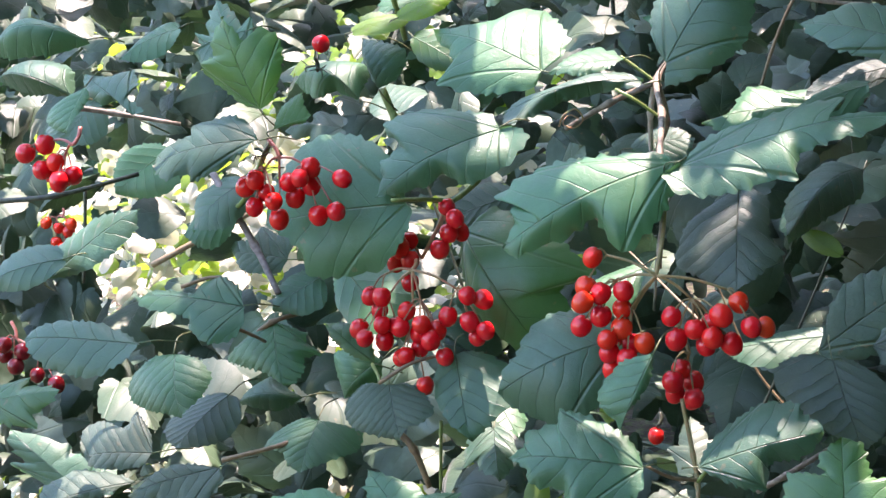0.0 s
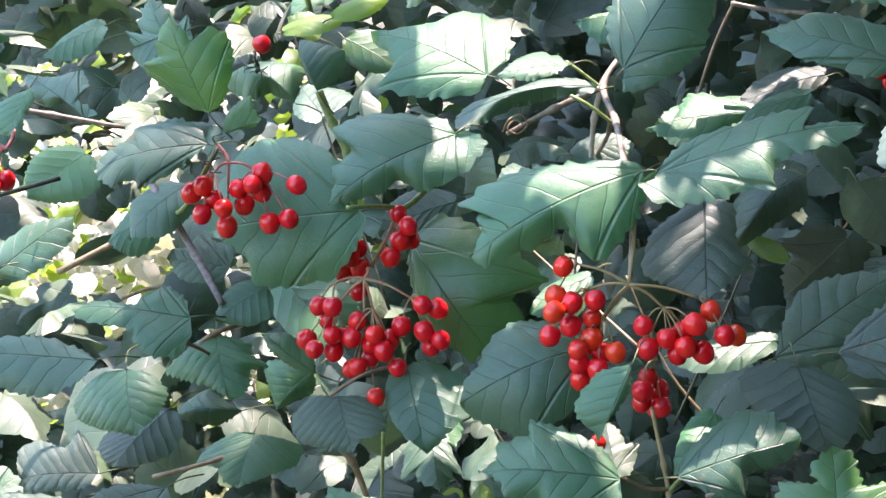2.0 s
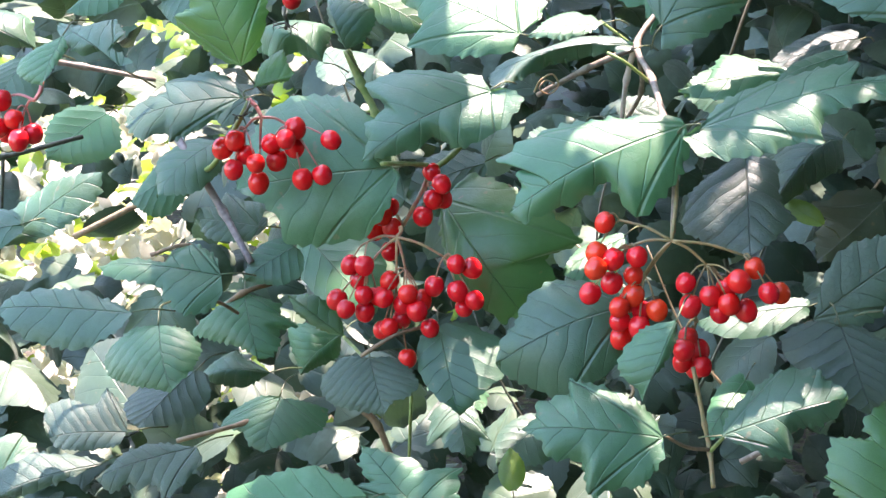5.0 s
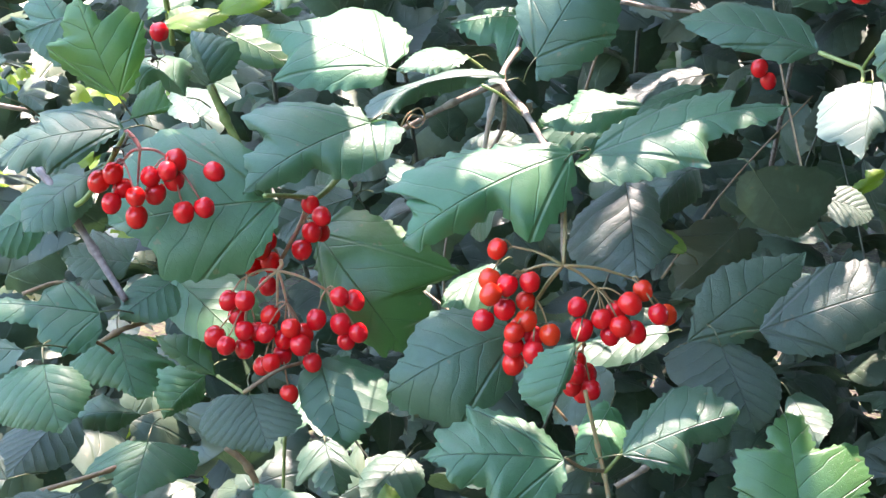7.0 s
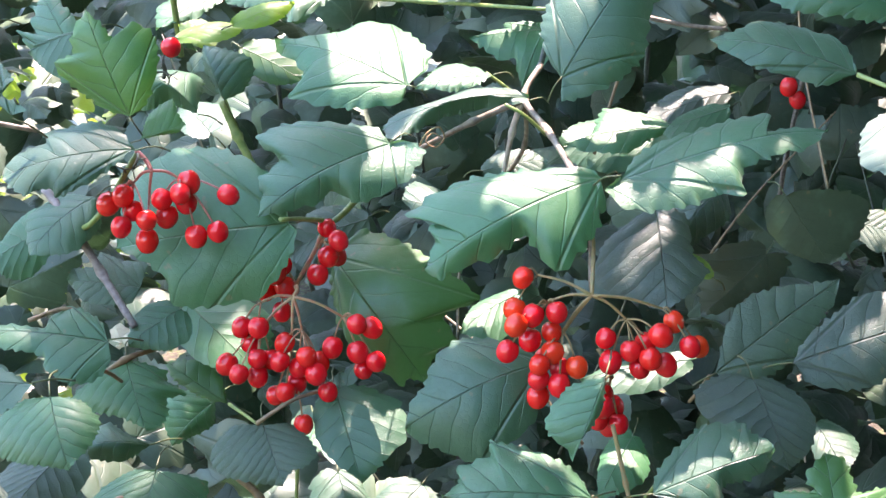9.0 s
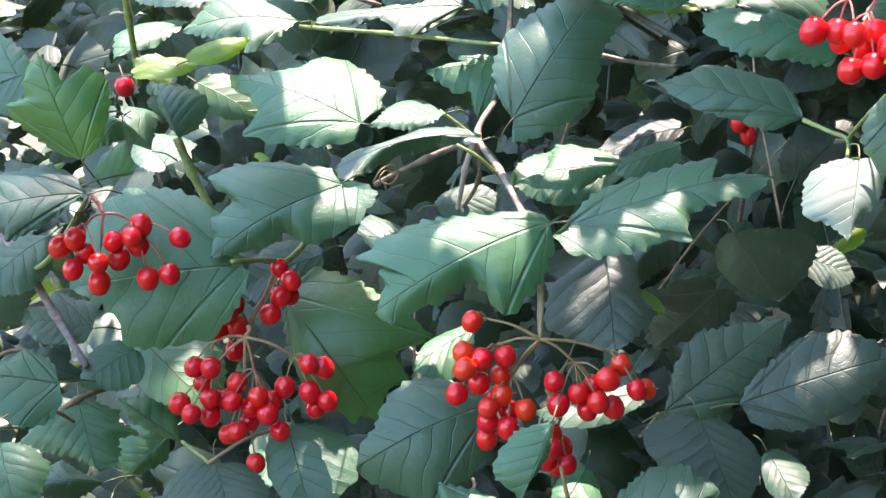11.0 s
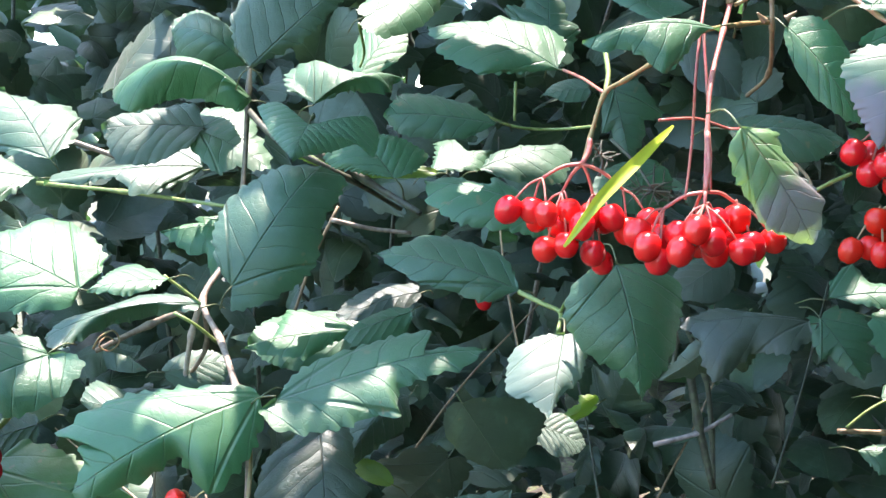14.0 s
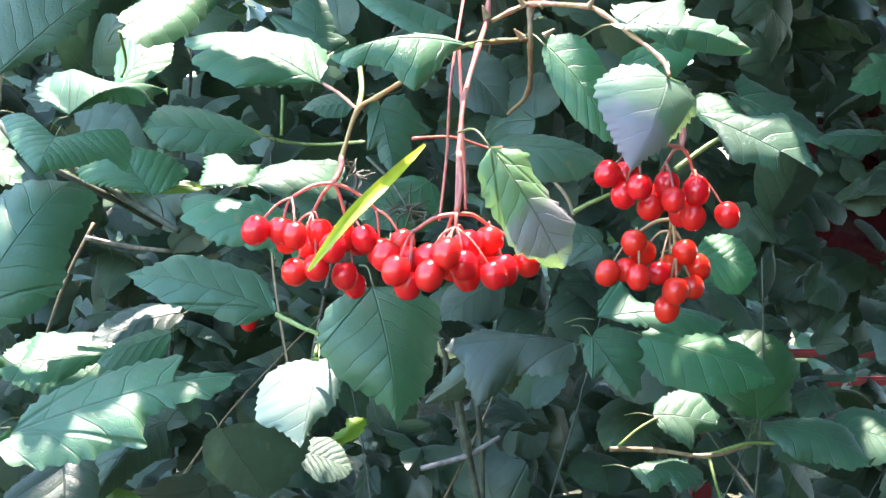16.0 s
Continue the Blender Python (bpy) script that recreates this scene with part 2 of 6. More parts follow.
OUTLINE = {
    "ovate": (0.42, ((0.0, 0.0), (-0.03, 0.22), (0.03, 0.55), (0.20, 0.90), (0.42, 1.0), (0.63, 0.86), (0.82, 0.50), (0.93, 0.20), (1.0, 0.0))),
    "deep": (0.62, ((0.0, 0.0), (-0.07, 0.20), (0.0, 0.52), (0.16, 0.76), (0.38, 0.92), (0.62, 1.0), (0.64, 0.72), (0.58, 0.26),
                    (0.70, 0.36), (0.84, 0.34), (0.94, 0.16), (1.0, 0.0))),
    "shallow": (0.62, ((0.0, 0.0), (-0.08, 0.22), (0.02, 0.54), (0.20, 0.80), (0.42, 0.93), (0.62, 1.0), (0.70, 0.74), (0.76, 0.48),
                       (0.86, 0.40), (0.95, 0.20), (1.0, 0.0))),
    "tri": (0.62, ((0.0, 0.0), (-0.07, 0.20), (0.0, 0.50), (0.18, 0.72), (0.42, 0.86), (0.62, 1.0), (0.61, 0.75), (0.57, 0.54),
                   (0.69, 0.52), (0.83, 0.38), (0.93, 0.17), (1.0, 0.0))),
}


def half_outline(kind, teeth, size, rng, n):
    """One side of a leaf's toothed edge, from its base to its tip: n points (along, across, along on the midrib)."""
    at, ctrl = OUTLINE[kind]
    line = spline([(a * 1.0, b * rng.uniform(0.96, 1.04), 0.0) for a, b in ctrl], 24)
    lens = np.cumsum([0.0] + [(q - p).length for p, q in zip(line, line[1:])])
    lens /= lens[-1]
    if kind == "ovate":
        knots = ((0.0, 0.0), (0.5, 0.42), (1.0, 1.0))
    else:
        low = min(range(len(line) // 2, len(line) - 24), key=lambda q: abs(q - 24 * 7))
        knots = ((0.0, 0.0), (lens[24 * 5], 0.20), (lens[low], 0.40), (1.0, 1.0))
    shift, uneven = rng.random(), rng.uniform(0.2, 0.5)
    out = []
    for i in range(n + 1):
        f = i / n
        j = min(int(np.searchsorted(lens, f)), len(line) - 1)
        p = line[j]
        mu = float(np.interp(f, [k[0] for k in knots], [k[1] for k in knots]))
        place = f * teeth + uneven * math.sin(f * 19 + shift * 6) + shift
        saw = place % 1.0
        saw = saw / 0.72 if saw < 0.72 else (1 - saw) / 0.28
        big = 0.7 + 0.5 * math.sin(int(place) * 2.4 + shift * 9)
        reach = math.hypot(p.x - mu, p.y)
        grow = size * big * (saw ** 1.1 - 0.4) * min(1.0, f * 6) * min(1.0, (1 - f) * 10 + 0.1)
        k = 1 + grow / max(reach, 0.25)
        out.append((mu + (p.x - mu) * k, max(p.y * k, 0.0), mu, p.x, p.y))
    return out


def cut_outline(ctrl, teeth, size, rng, n):
    """One side of a lobed or uneven leaf, from its base to its tip through the given places (along, across, in leaf
    lengths), with irregular forward-leaning teeth."""
    line = [Vector((0, 0, 0)), *(Vector((u, v, 0)) for u, v in ctrl), Vector((1, 0, 0))]
    p = [2 * line[0] - line[1], *line, 2 * line[-1] - line[-2]]
    fine = []
    for q0, q1, q2, q3 in zip(p, p[1:], p[2:], p[3:]):
        for i in range(16):
            t = i / 16
            m1, m2 = (q2 - q0) * 0.32, (q3 - q1) * 0.32
            fine.append((2 * t ** 3 - 3 * t * t + 1) * q1 + (t ** 3 - 2 * t * t + t) * m1 + (3 * t * t - 2 * t ** 3) * q2 + (t ** 3 - t * t) * m2)
    fine.append(line[-1])
    lens = np.cumsum([0.0] + [(q - r).length for r, q in zip(fine, fine[1:])])
    total = lens[-1]
    lens /= total
    xs, ys = [q.x for q in fine], [q.y for q in fine]
    f = np.linspace(0, 1, n + 1)
    x, y = np.interp(f, lens, xs), np.interp(f, lens, ys)
    dx, dy = np.gradient(x), np.gradient(y)
    norm = np.maximum(np.hypot(dx, dy), 1e-6)
    shift = rng.random()
    place = f * teeth * max(0.8, total / 1.15) + 0.35 * np.sin(f * 17 + shift * 6) + shift
    saw = place % 1.0
    saw = np.where(saw < 0.7, saw / 0.7, (1 - saw) / 0.3)
    big = 0.75 + 0.4 * np.sin(np.floor(place) * 2.4 + shift * 9)
    grow = size * big * (saw ** 1.2 - 0.4) * np.minimum(1.0, f * 6) * np.minimum(1.0, (1 - f) * 9)
    xt, yt = x - dy / norm * grow, np.maximum(y + dx / norm * grow, np.minimum(y, 0.0))
    low = np.clip(x - 0.35 * y, 0.0, 1.0)
    low = 0.5 * (np.maximum.accumulate(low) + np.minimum.accumulate(low[::-1])[::-1])
    low = 0.75 * low + 0.25 * f
    return np.stack((xt, yt, low, x, y), axis=1).tolist()


def blade_data(edges, b, along, sides, up, arch, cup, rng, n, rows, wave, slopes):
    """A leaf blade between the midrib and its two edges, arched, waved and quilted between the side veins."""
    size = along.length
    phase = [rng.uniform(0, 6.28) for _ in range(6)]
    roll, bow, fold = rng.uniform(-1.0, 1.0), rng.uniform(0.01, 0.04), rng.uniform(0.05, 0.20)
    verts, faces, uvs, veins = [], [], [], []
    for h, (sv, edge) in enumerate(zip(sides, edges)):
        first = len(verts)
        wide = sv.length / size
        for i, (tu, tv, mu, eu, ev) in enumerate(edge):
            for k in range(rows + 1):
                f = k / rows
                u, v = (mu + (eu - mu) * f, ev * f) if k < rows else (tu, tv)
                p = along * u + sv * v
                uc, far = min(max(u, 0.0), 1.0), v * wide
                lift = arch * size * 4 * uc * (1 - uc) * (1 - f * f) - cup * size * 1.2 * far * (1 - f)
                lift += 0.08 * size * far * min(1.0, far * 5) * (1 - f ** 4) - 0.30 * size * far * far
                lift += bow * size * math.sin(3.3 * uc + phase[4]) - 0.16 * size * max(0.0, uc - 0.55) ** 2
                lift += fold * size * far * math.sin(2.2 * uc + phase[h + 2])
                lift += wave * size * f * f * math.sin(i * 7.0 / n + phase[h]) + 0.25 * wave * size * f ** 3 * math.sin(i * 19.0 / n + phase[h + 2])
                lift += roll * 0.05 * size * f * uc * (1 if h else -1)
                lift += 0.0034 * size * (abs(math.sin((u - 0.75 * far) * 4.5 * math.pi + phase[4])) ** 0.9) * min(1, far * 9) * (1 - f)
                verts.append(p + up * lift)
                uvs.append((u, far if h else -far))
                veins.append((slopes[h], phase[5] / 6.28))
        w = rows + 1
        for i in range(n):
            for k in range(rows):
                q = (first + i * w + k, first + i * w + k + 1, first + (i + 1) * w + k + 1, first + (i + 1) * w + k)
                faces.append(q if h else q[::-1])
    return verts, faces, (uvs, veins)


def leaf_data(kind, b, t, l, r, arch, cup, rng, n=84, rows=6, wave=0.02):
    """A leaf blade spanned by its base, tip and the two sides at their widest."""
    b, t, l, r = Vector(b), Vector(t), Vector(l), Vector(r)
    at = OUTLINE[kind][0]
    along = t - b
    sides = (l - b - at * along, r - b - at * along)
    up = along.cross(r - l).normalized()
    if up.dot(Vector((0.0, -0.6, 0.8))) < 0:
        up = -up
    teeth = rng.randint(10, 12) if kind != "ovate" else rng.randint(11, 16)
    edges = [half_outline(kind, teeth, 0.13 if kind != "ovate" else rng.uniform(0.06, 0.10), rng, n) for _ in sides]
    slopes = [0.0 if kind == "ovate" else sv.length / along.length / 0.62 for sv in sides]
    return blade_data(edges, b, along, sides, up, arch, cup, rng, n, rows, wave, slopes)


def cut_data(left, right, b, t, up, arch, rng, n=110, rows=7):
    """A leaf blade in the plane square to up, with its own outline on each side of the midrib."""
    b, t, up = Vector(b), Vector(t), Vector(up).normalized()
    along = t - b
    across = up.cross(along)
    wide = max(max(v for _, v in left), max(v for _, v in right))
    teeth, size = rng.randint(9, 13), rng.uniform(0.026, 0.038) * (1.0 if wide < 0.6 else 1.5)
    edges = [cut_outline(side, teeth, size, rng, n) for side in (left, right)]
    slopes = []
    for side in (left, right):
        u, v = max(side, key=lambda q: q[1])
        slopes.append(v / max(u, 0.12) if len(side) > 4 else 0.0)
    return blade_data(edges, b, along, (across, -across), up, arch, 0.0, rng, n, rows, 0.024, slopes)


def branch(label, origin, name="viburnum_branch"):
    e = new(name)
    e.location, e.empty_display_size = origin, 0.02
    return tagged(e, label, "branch", "branches of the shrub")


RNG = random.Random(7)


def hang_leaf(br, data, b, t, look_of, label):
    """Hangs a finished blade on a branch, with its petiole."""
    ob = under(mesh_object("leaf", data[0], data[1], LEAF[look_of], data[2]), br, Vector(b) - br.location)
    tagged(ob, label)
    back = (Vector(t) - Vector(b)).normalized() * -0.015
    v, f = tube_data([(0, 0, 0), back * 0.45 + Vector((0, 0.005, 0.0)), back * 0.7 + Vector((0, 0.018, -0.004))], 0.00035, 0.0004, 6, 3)
    under(mesh_object("petiole", v, f, STEM["petiole"]), ob)
    return ob


def leaf(br, kind, b, t, l, r, arch, cup, look_of="leaf", label=""):
    """A leaf of a regular outline."""
    return hang_leaf(br, leaf_data(kind, b, t, l, r, arch, cup, RNG, wave=0.026), b, t, look_of, label)


def cut_leaf(br, left, right, b, t, up, arch, look_of="leaf", label=""):
    """A leaf with lobes of its own, left and right of the midrib."""
    return hang_leaf(br, cut_data(left, right, b, t, up, arch * 0.9, RNG), b, t, look_of, label)


def stem(br, name, look_of, r0, r1, points, knots=()):
    o = br.location
    v, f = tube_data([Vector(p) - o for p in points], r0, r1, 10, 6, knots)
    return under(mesh_object(name, v, f, STEM[look_of]), br)


def berry_mesh(material, dark):
    """A berry hanging from its top, a little longer than wide, with a dimple and a dry tip."""
    verts, faces, nu, nv = [], [], 18, 12
    for j in range(nv + 1):
        a = math.pi * j / nv
        for i in range(nu):
            g = 2 * math.pi * i / nu
            x = math.sin(a) * (1 + 0.05 * math.cos(a))
            z = math.cos(a) * 1.09 - 0.16 * math.exp(-(a / 0.28) ** 2) + 0.10 * math.exp(-((math.pi - a) / 0.2) ** 2)
            verts.append((x * math.cos(g), x * math.sin(g), z))
    for j in range(nv):
        for i in range(nu):
            k = (i + 1) % nu
            faces.append((j * nu + i, (j + 1) * nu + i, (j + 1) * nu + k, j * nu + k))
    me = bpy.data.meshes.new("berry")
    me.from_pydata(verts, [], faces)
    me.materials.append(material), me.materials.append(dark)
    me.polygons.foreach_set("use_smooth", [True] * len(faces))
    for p in me.polygons:
        if p.index // nu == nv - 1:
            p.material_index = 1
    return me


BERRIES = {"red": berry_mesh(BERRY, CALYX), "orange": berry_mesh(ORANGE, CALYX), "dark": berry_mesh(DARK_BERRY, CALYX)}


def cluster(label, hub, top, look_of, berries, skin="red", r=0.0046, thick=0.0009):
    """A hanging umbel: a main stalk, side stalks to groups of berries, and a pedicel to each berry."""
    hub, top = Vector(hub), Vector(top)
    e = new("berry_cluster")
    e.location, e.empty_display_size = hub, 0.01
    tagged(e, label, "berry cluster", "red berry clusters on the shrub")
    v, f = tube_data([top - hub, (top - hub) * 0.5 + Vector((0.001, 0, 0)), Vector((0, 0, 0))], thick * 1.15, thick, 8, 4)
    under(mesh_object("main_stalk", v, f, STEM[look_of]), e)
    order = [Vector(p) for p in berries]
    mids = order[::5]
    for _ in range(6):
        groups = [[] for _ in mids]
        for p in order:
            groups[min(range(len(mids)), key=lambda k: (p - mids[k]).length)].append(p)
        groups = [g for g in groups if g]
        mids = [sum(g, Vector()) / len(g) for g in groups]
    for group in groups:
        mean = sum(group, Vector()) / len(group) + Vector((0, 0, r))
        fork = hub + (mean - hub) * 0.74 + Vector((0, 0.002, 0.004))
        if len(berries) > 3:
            v, f = tube_data([Vector((0, 0, 0)), (fork - hub) * 0.5 + Vector((0, 0, 0.0015)), fork - hub], thick * 0.8, thick * 0.6, 7, 4)
            under(mesh_object("side_stalk", v, f, STEM[look_of]), e)
        else:
            fork = hub
        for p in group:
            size = r * RNG.uniform(0.92, 1.08)
            kind = skin if skin != "mixed" else RNG.choice(("red", "orange"))
            ob = under(new("berry", BERRIES[kind]), e, p - hub)
            out = (p - fork)
            lean = Vector((out.x, out.y * 0.5, min(out.z, -0.004) - 0.008)).normalized()
            ob.rotation_mode = "QUATERNION"
            ob.rotation_quaternion = (-lean).to_track_quat("Z", "Y")
            ob.scale = (size, size, size * RNG.uniform(0.96, 1.08))
            end = -lean * size * 0.9
            inv = ob.rotation_quaternion.inverted()
            pts = [fork - p, (fork - p + end) * 0.5 + Vector((0, 0, 0.0015)), end]
            pts = [Vector([c / s for c, s in zip(inv @ q, ob.scale)]) for q in pts]
            v, f = tube_data(pts, thick * 0.5 / size, thick * 0.42 / size, 6, 3)
            under(mesh_object("pedicel", v, f, STEM[look_of]), ob)
    return e


# ---- branches with their leaves ----
br = branch("brown viburnum stem with broad sunlit three-lobed green leaves", (0.1098, 0.15, 1.482))
stem(br, "stem", "dark", 0.00130, 0.00150, ((0.1098, 0.15, 1.482), (0.1087, 0.14, 1.458), (0.1062, 0.12, 1.4), (0.0984, 0.09, 1.369)), (0.33, 0.67,))
stem(br, "stem", "wood", 0.00160, 0.00120, ((0.0984, 0.09, 1.369), (0.0899, 0.07, 1.354), (0.1002, 0.03, 1.341), (0.1097, -0.022, 1.327), (0.1152, -0.043, 1.311), (0.1155, -0.0575, 1.284)), (0.20, 0.40, 0.60, 0.80,))
stem(br, "stem", "stick", 0.00170, 0.00120, ((0.0893, 0.07, 1.354), (0.0841, 0.08, 1.336), (0.0796, 0.1, 1.31)), (0.50,))
stem(br, "stem", "wood", 0.00130, 0.00100, ((0.0904, 0.07, 1.353), (0.0907, 0.09, 1.329), (0.0802, 0.1, 1.31)), (0.50,))
stem(br, "stem", "wood", 0.00170, 0.00130, ((0.0899, 0.07, 1.353), (0.0645, 0.07, 1.342), (0.0387, 0.08, 1.328)), (0.50,))
stem(br, "stem", "olive", 0.00095, 0.00100, ((0.1248, -0.06, 1.227), (0.1302, -0.065, 1.203), (0.1328, -0.07, 1.192), (0.1346, -0.08, 1.181)), (0.33, 0.67,))
stem(br, "twig", "green", 0.00090, 0.00070, ((0.1328, -0.07, 1.193), (0.14, -0.075, 1.204), (0.1405, -0.085, 1.211)))
stem(br, "twig", "brown", 0.00090, 0.00070, ((0.1323, -0.07, 1.194), (0.1238, -0.08, 1.198), (0.115, -0.09, 1.206)))
stem(br, "twig", "green", 0.00080, 0.00080, ((0.0899, 0.07, 1.352), (0.0796, 0.07, 1.36), (0.0713, 0.07, 1.366)))
stem(br, "twig", "green", 0.00080, 0.00080, ((0.0995, 0.03, 1.339), (0.0892, 0.02, 1.349), (0.0801, 0.02, 1.354)))
stem(br, "twig", "brown", 0.00100, 0.00090, ((0.1743, 0.01, 1.23), (0.1728, 0.03, 1.218), (0.171, 0.05, 1.207)))
stem(br, "tendril", "pale", 0.00050, 0.00035, ((0.0389, 0.066, 1.331), (0.0425, 0.062, 1.337), (0.0485, 0.064, 1.34), (0.0507, 0.07, 1.334), (0.0467, 0.066, 1.33), (0.0422, 0.062, 1.333), (0.0452, 0.064, 1.337), (0.0495, 0.066, 1.335)))
cut_leaf(br, ((0.04, 0.12), (0.18, 0.25), (0.33, 0.31), (0.44, 0.33), (0.47, 0.23), (0.49, 0.09), (0.62, 0.11), (0.8, 0.09), (0.96, 0.08)), ((0.03, 0.07), (0.25, 0.19), (0.5, 0.31), (0.74, 0.35), (0.94, 0.31), (0.76, 0.17), (0.89, 0.17), (0.89, 0.09)), (0.1198, -0.041, 1.3268), (0.047, -0.0648, 1.2949), (0, -0.801, 0.599), 0.1, "stained")
cut_leaf(br, ((-0.02, 0.12), (0.14, 0.26), (0.37, 0.35), (0.64, 0.39), (0.65, 0.2), (0.79, 0.09), (0.89, 0.05)), ((-0.04, 0.19), (0.02, 0.34), (0.2, 0.46), (0.44, 0.57), (0.61, 0.52), (0.65, 0.34), (0.8, 0.17), (0.87, 0.07)), (0.0334, 0.0559, 1.3607), (-0.0336, 0.0829, 1.3813), (-0.005, -0.614, 0.789), 0.06, "leaf")
cut_leaf(br, ((-0.09, 0.05), (-0.15, 0.19), (-0.03, 0.27), (0.14, 0.31), (0.4, 0.26), (0.49, 0.11), (0.63, 0.12), (0.85, 0.07)), ((0.01, 0.18), (0.3, 0.42), (0.54, 0.52), (0.72, 0.51), (0.68, 0.26), (0.86, 0.23), (0.89, 0.13)), (0.0295, -0.0057, 1.3393), (-0.0262, -0.0292, 1.3092), (-0.001, -0.788, 0.616), 0.12, "leaf")
cut_leaf(br, ((0.06, 0.06), (0.32, 0), (0.59, 0.01), (0.77, 0.1), (0.94, 0.18), (0.99, 0.12)), ((0.16, 0.14), (0.38, 0.2), (0.67, 0.14), (0.86, 0.13)), (0.0913, 0.0334, 1.3548), (0.0237, 0.0162, 1.3452), (0.022, -0.55, 0.835), 0.12, "leaf")
cut_leaf(br, ((0.23, 0.15), (0.6, 0.19)), ((0.14, 0.37), (0.13, 0.57), (0.32, 0.6), (0.33, 0.94), (0.6, 0.43), (0.85, 0.11)), (0.0749, 0.0645, 1.3652), (0.0376, 0.0546, 1.3597), (0.002, -0.487, 0.873), 0.05, "leaf")
cut_leaf(br, ((0.12, 0.12), (0.32, 0.2), (0.55, 0.23), (0.82, 0.21), (0.67, 0.08), (0.85, 0.05)), ((-0.09, 0.06), (-0.05, 0.16), (0.05, 0.2), (0.24, 0.23), (0.36, 0.21), (0.49, 0.24), (0.53, 0.13), (0.73, 0.11), (0.85, 0.11)), (0.1265, -0.0619, 1.331), (0.2125, -0.0423, 1.3468), (0.005, -0.643, 0.766), 0.06, "leaf")
leaf(br, "ovate", (0.1739, 0.1658, 1.328), (0.1093, 0.1543, 1.321), (0.1349, 0.1818, 1.338), (0.1401, 0.1448, 1.315), 0.05, 0.1, "leaf")
cut_leaf(br, ((0.08, 0.17), (0.24, 0.31), (0.45, 0.36), (0.65, 0.32), (0.87, 0.2)), ((-0.12, 0.08), (0.01, 0.21), (0.22, 0.32), (0.41, 0.35), (0.53, 0.3), (0.7, 0.23), (0.88, 0.22), (1.02, 0.18)), (0.1058, 0.0144, 1.3668), (0.1449, 0.0412, 1.4208), (0, -0.896, 0.445), 0.12, "leaf")
cut_leaf(br, ((0.15, 0.24), (0.5, 0.26), (0.65, 0.37), (0.87, 0.17)), ((0.17, 0.22), (0.35, 0.46), (0.66, 0.53), (0.84, 0.29)), (0.1446, -0.0187, 1.3138), (0.1476, -0.0520, 1.2735), (0.020, -0.770, 0.638), 0.06, "rugose")
cut_leaf(br, ((0.22, 0.19), (0.62, 0.12)), ((0.18, 0.31), (0.67, 0.34)), (0.1902, 0.0735, 1.307), (0.1568, 0.0467, 1.278), (0.004, -0.7403, 0.6722), 0.3, "rugose")
leaf(br, "ovate", (0.069, 0.0929, 1.287), (0.0274, 0.1072, 1.299), (0.041, 0.1193, 1.309), (0.058, 0.0843, 1.28), 0.05, 0.05, "leaf")
cut_leaf(br, ((0.29, 0.09), (0.57, 0.06), (0.81, -0.03)), ((0.25, 0.34), (0.67, 0.44), (0.82, 0.34), (0.9, 0.1)), (0.1193, -0.0899, 1.255), (0.1063, -0.1008, 1.2236), (0.009, -0.946, 0.324), 0.1, "leaf")
cut_leaf(br, ((0.1, 0.21), (0.29, 0.34), (0.47, 0.38), (0.64, 0.4), (0.79, 0.28), (0.95, 0.11)), ((0.08, 0.17), (0.25, 0.34), (0.47, 0.4), (0.69, 0.29), (0.78, 0.18), (0.91, 0.12)), (0.0975, -0.0372, 1.2472), (0.0382, -0.0534, 1.2239), (-0.001, -0.819, 0.573), 0.12, "leaf")
cut_leaf(br, ((-0.01, 0.15), (0.13, 0.34), (0.29, 0.36), (0.49, 0.43), (0.55, 0.21), (0.78, 0.2), (0.83, 0.09)), ((0.07, 0.15), (0.19, 0.26), (0.44, 0.38), (0.68, 0.43), (0.68, 0.32), (0.91, 0.23), (0.87, 0.14)), (0.1144, -0.0942, 1.2073), (0.0551, -0.0945, 1.2067), (-0.003, -0.783, 0.622), 0.1, "leaf")
cut_leaf(br, ((0.08, 0.14), (0.28, 0.28), (0.61, 0.4), (0.88, 0.3), (0.89, 0.21), (1, 0.07)), ((0.09, 0.1), (0.29, 0.26), (0.45, 0.29), (0.54, 0.1), (0.73, 0.12), (0.89, 0.09)), (0.1382, -0.0963, 1.2094), (0.1872, -0.0846, 1.2237), (0.008, -0.786, 0.618), 0.12, "leaf")
cut_leaf(br, ((0.06, 0.36), (0.36, 0.52), (0.69, 0.46), (0.67, 0.17), (0.83, 0.2)), ((0.06, 0.44), (0.36, 0.66), (0.68, 0.56), (0.64, 0.26), (0.8, 0.2), (0.94, 0.17)), (0.2016, -0.1455, 1.1972), (0.1979, -0.1258, 1.236), (-0.002, -0.893, 0.451), 0.06, "green")
cut_leaf(br, ((0.26, 0.1), (0.52, 0.24), (0.81, 0.14)), ((0.16, 0.2), (0.36, 0.29), (0.55, 0.37), (0.64, 0.27), (0.76, 0.05)), (0.1658, 0.0884, 1.338), (0.1101, 0.0797, 1.3318), (0.006, -0.607, 0.795), 0.05, "leaf")
leaf(br, "ovate", (0.2003, 0.1467, 1.35), (0.1545, 0.1334, 1.339), (0.1762, 0.153, 1.356), (0.1814, 0.1337, 1.339), 0.05, 0.05, "rugose")
leaf(br, "ovate", (0.0696, 0.0979, 1.315), (0.1028, 0.1021, 1.32), (0.0829, 0.1061, 1.325), (0.0922, 0.092, 1.307), 0.05, 0.05, "leaf")
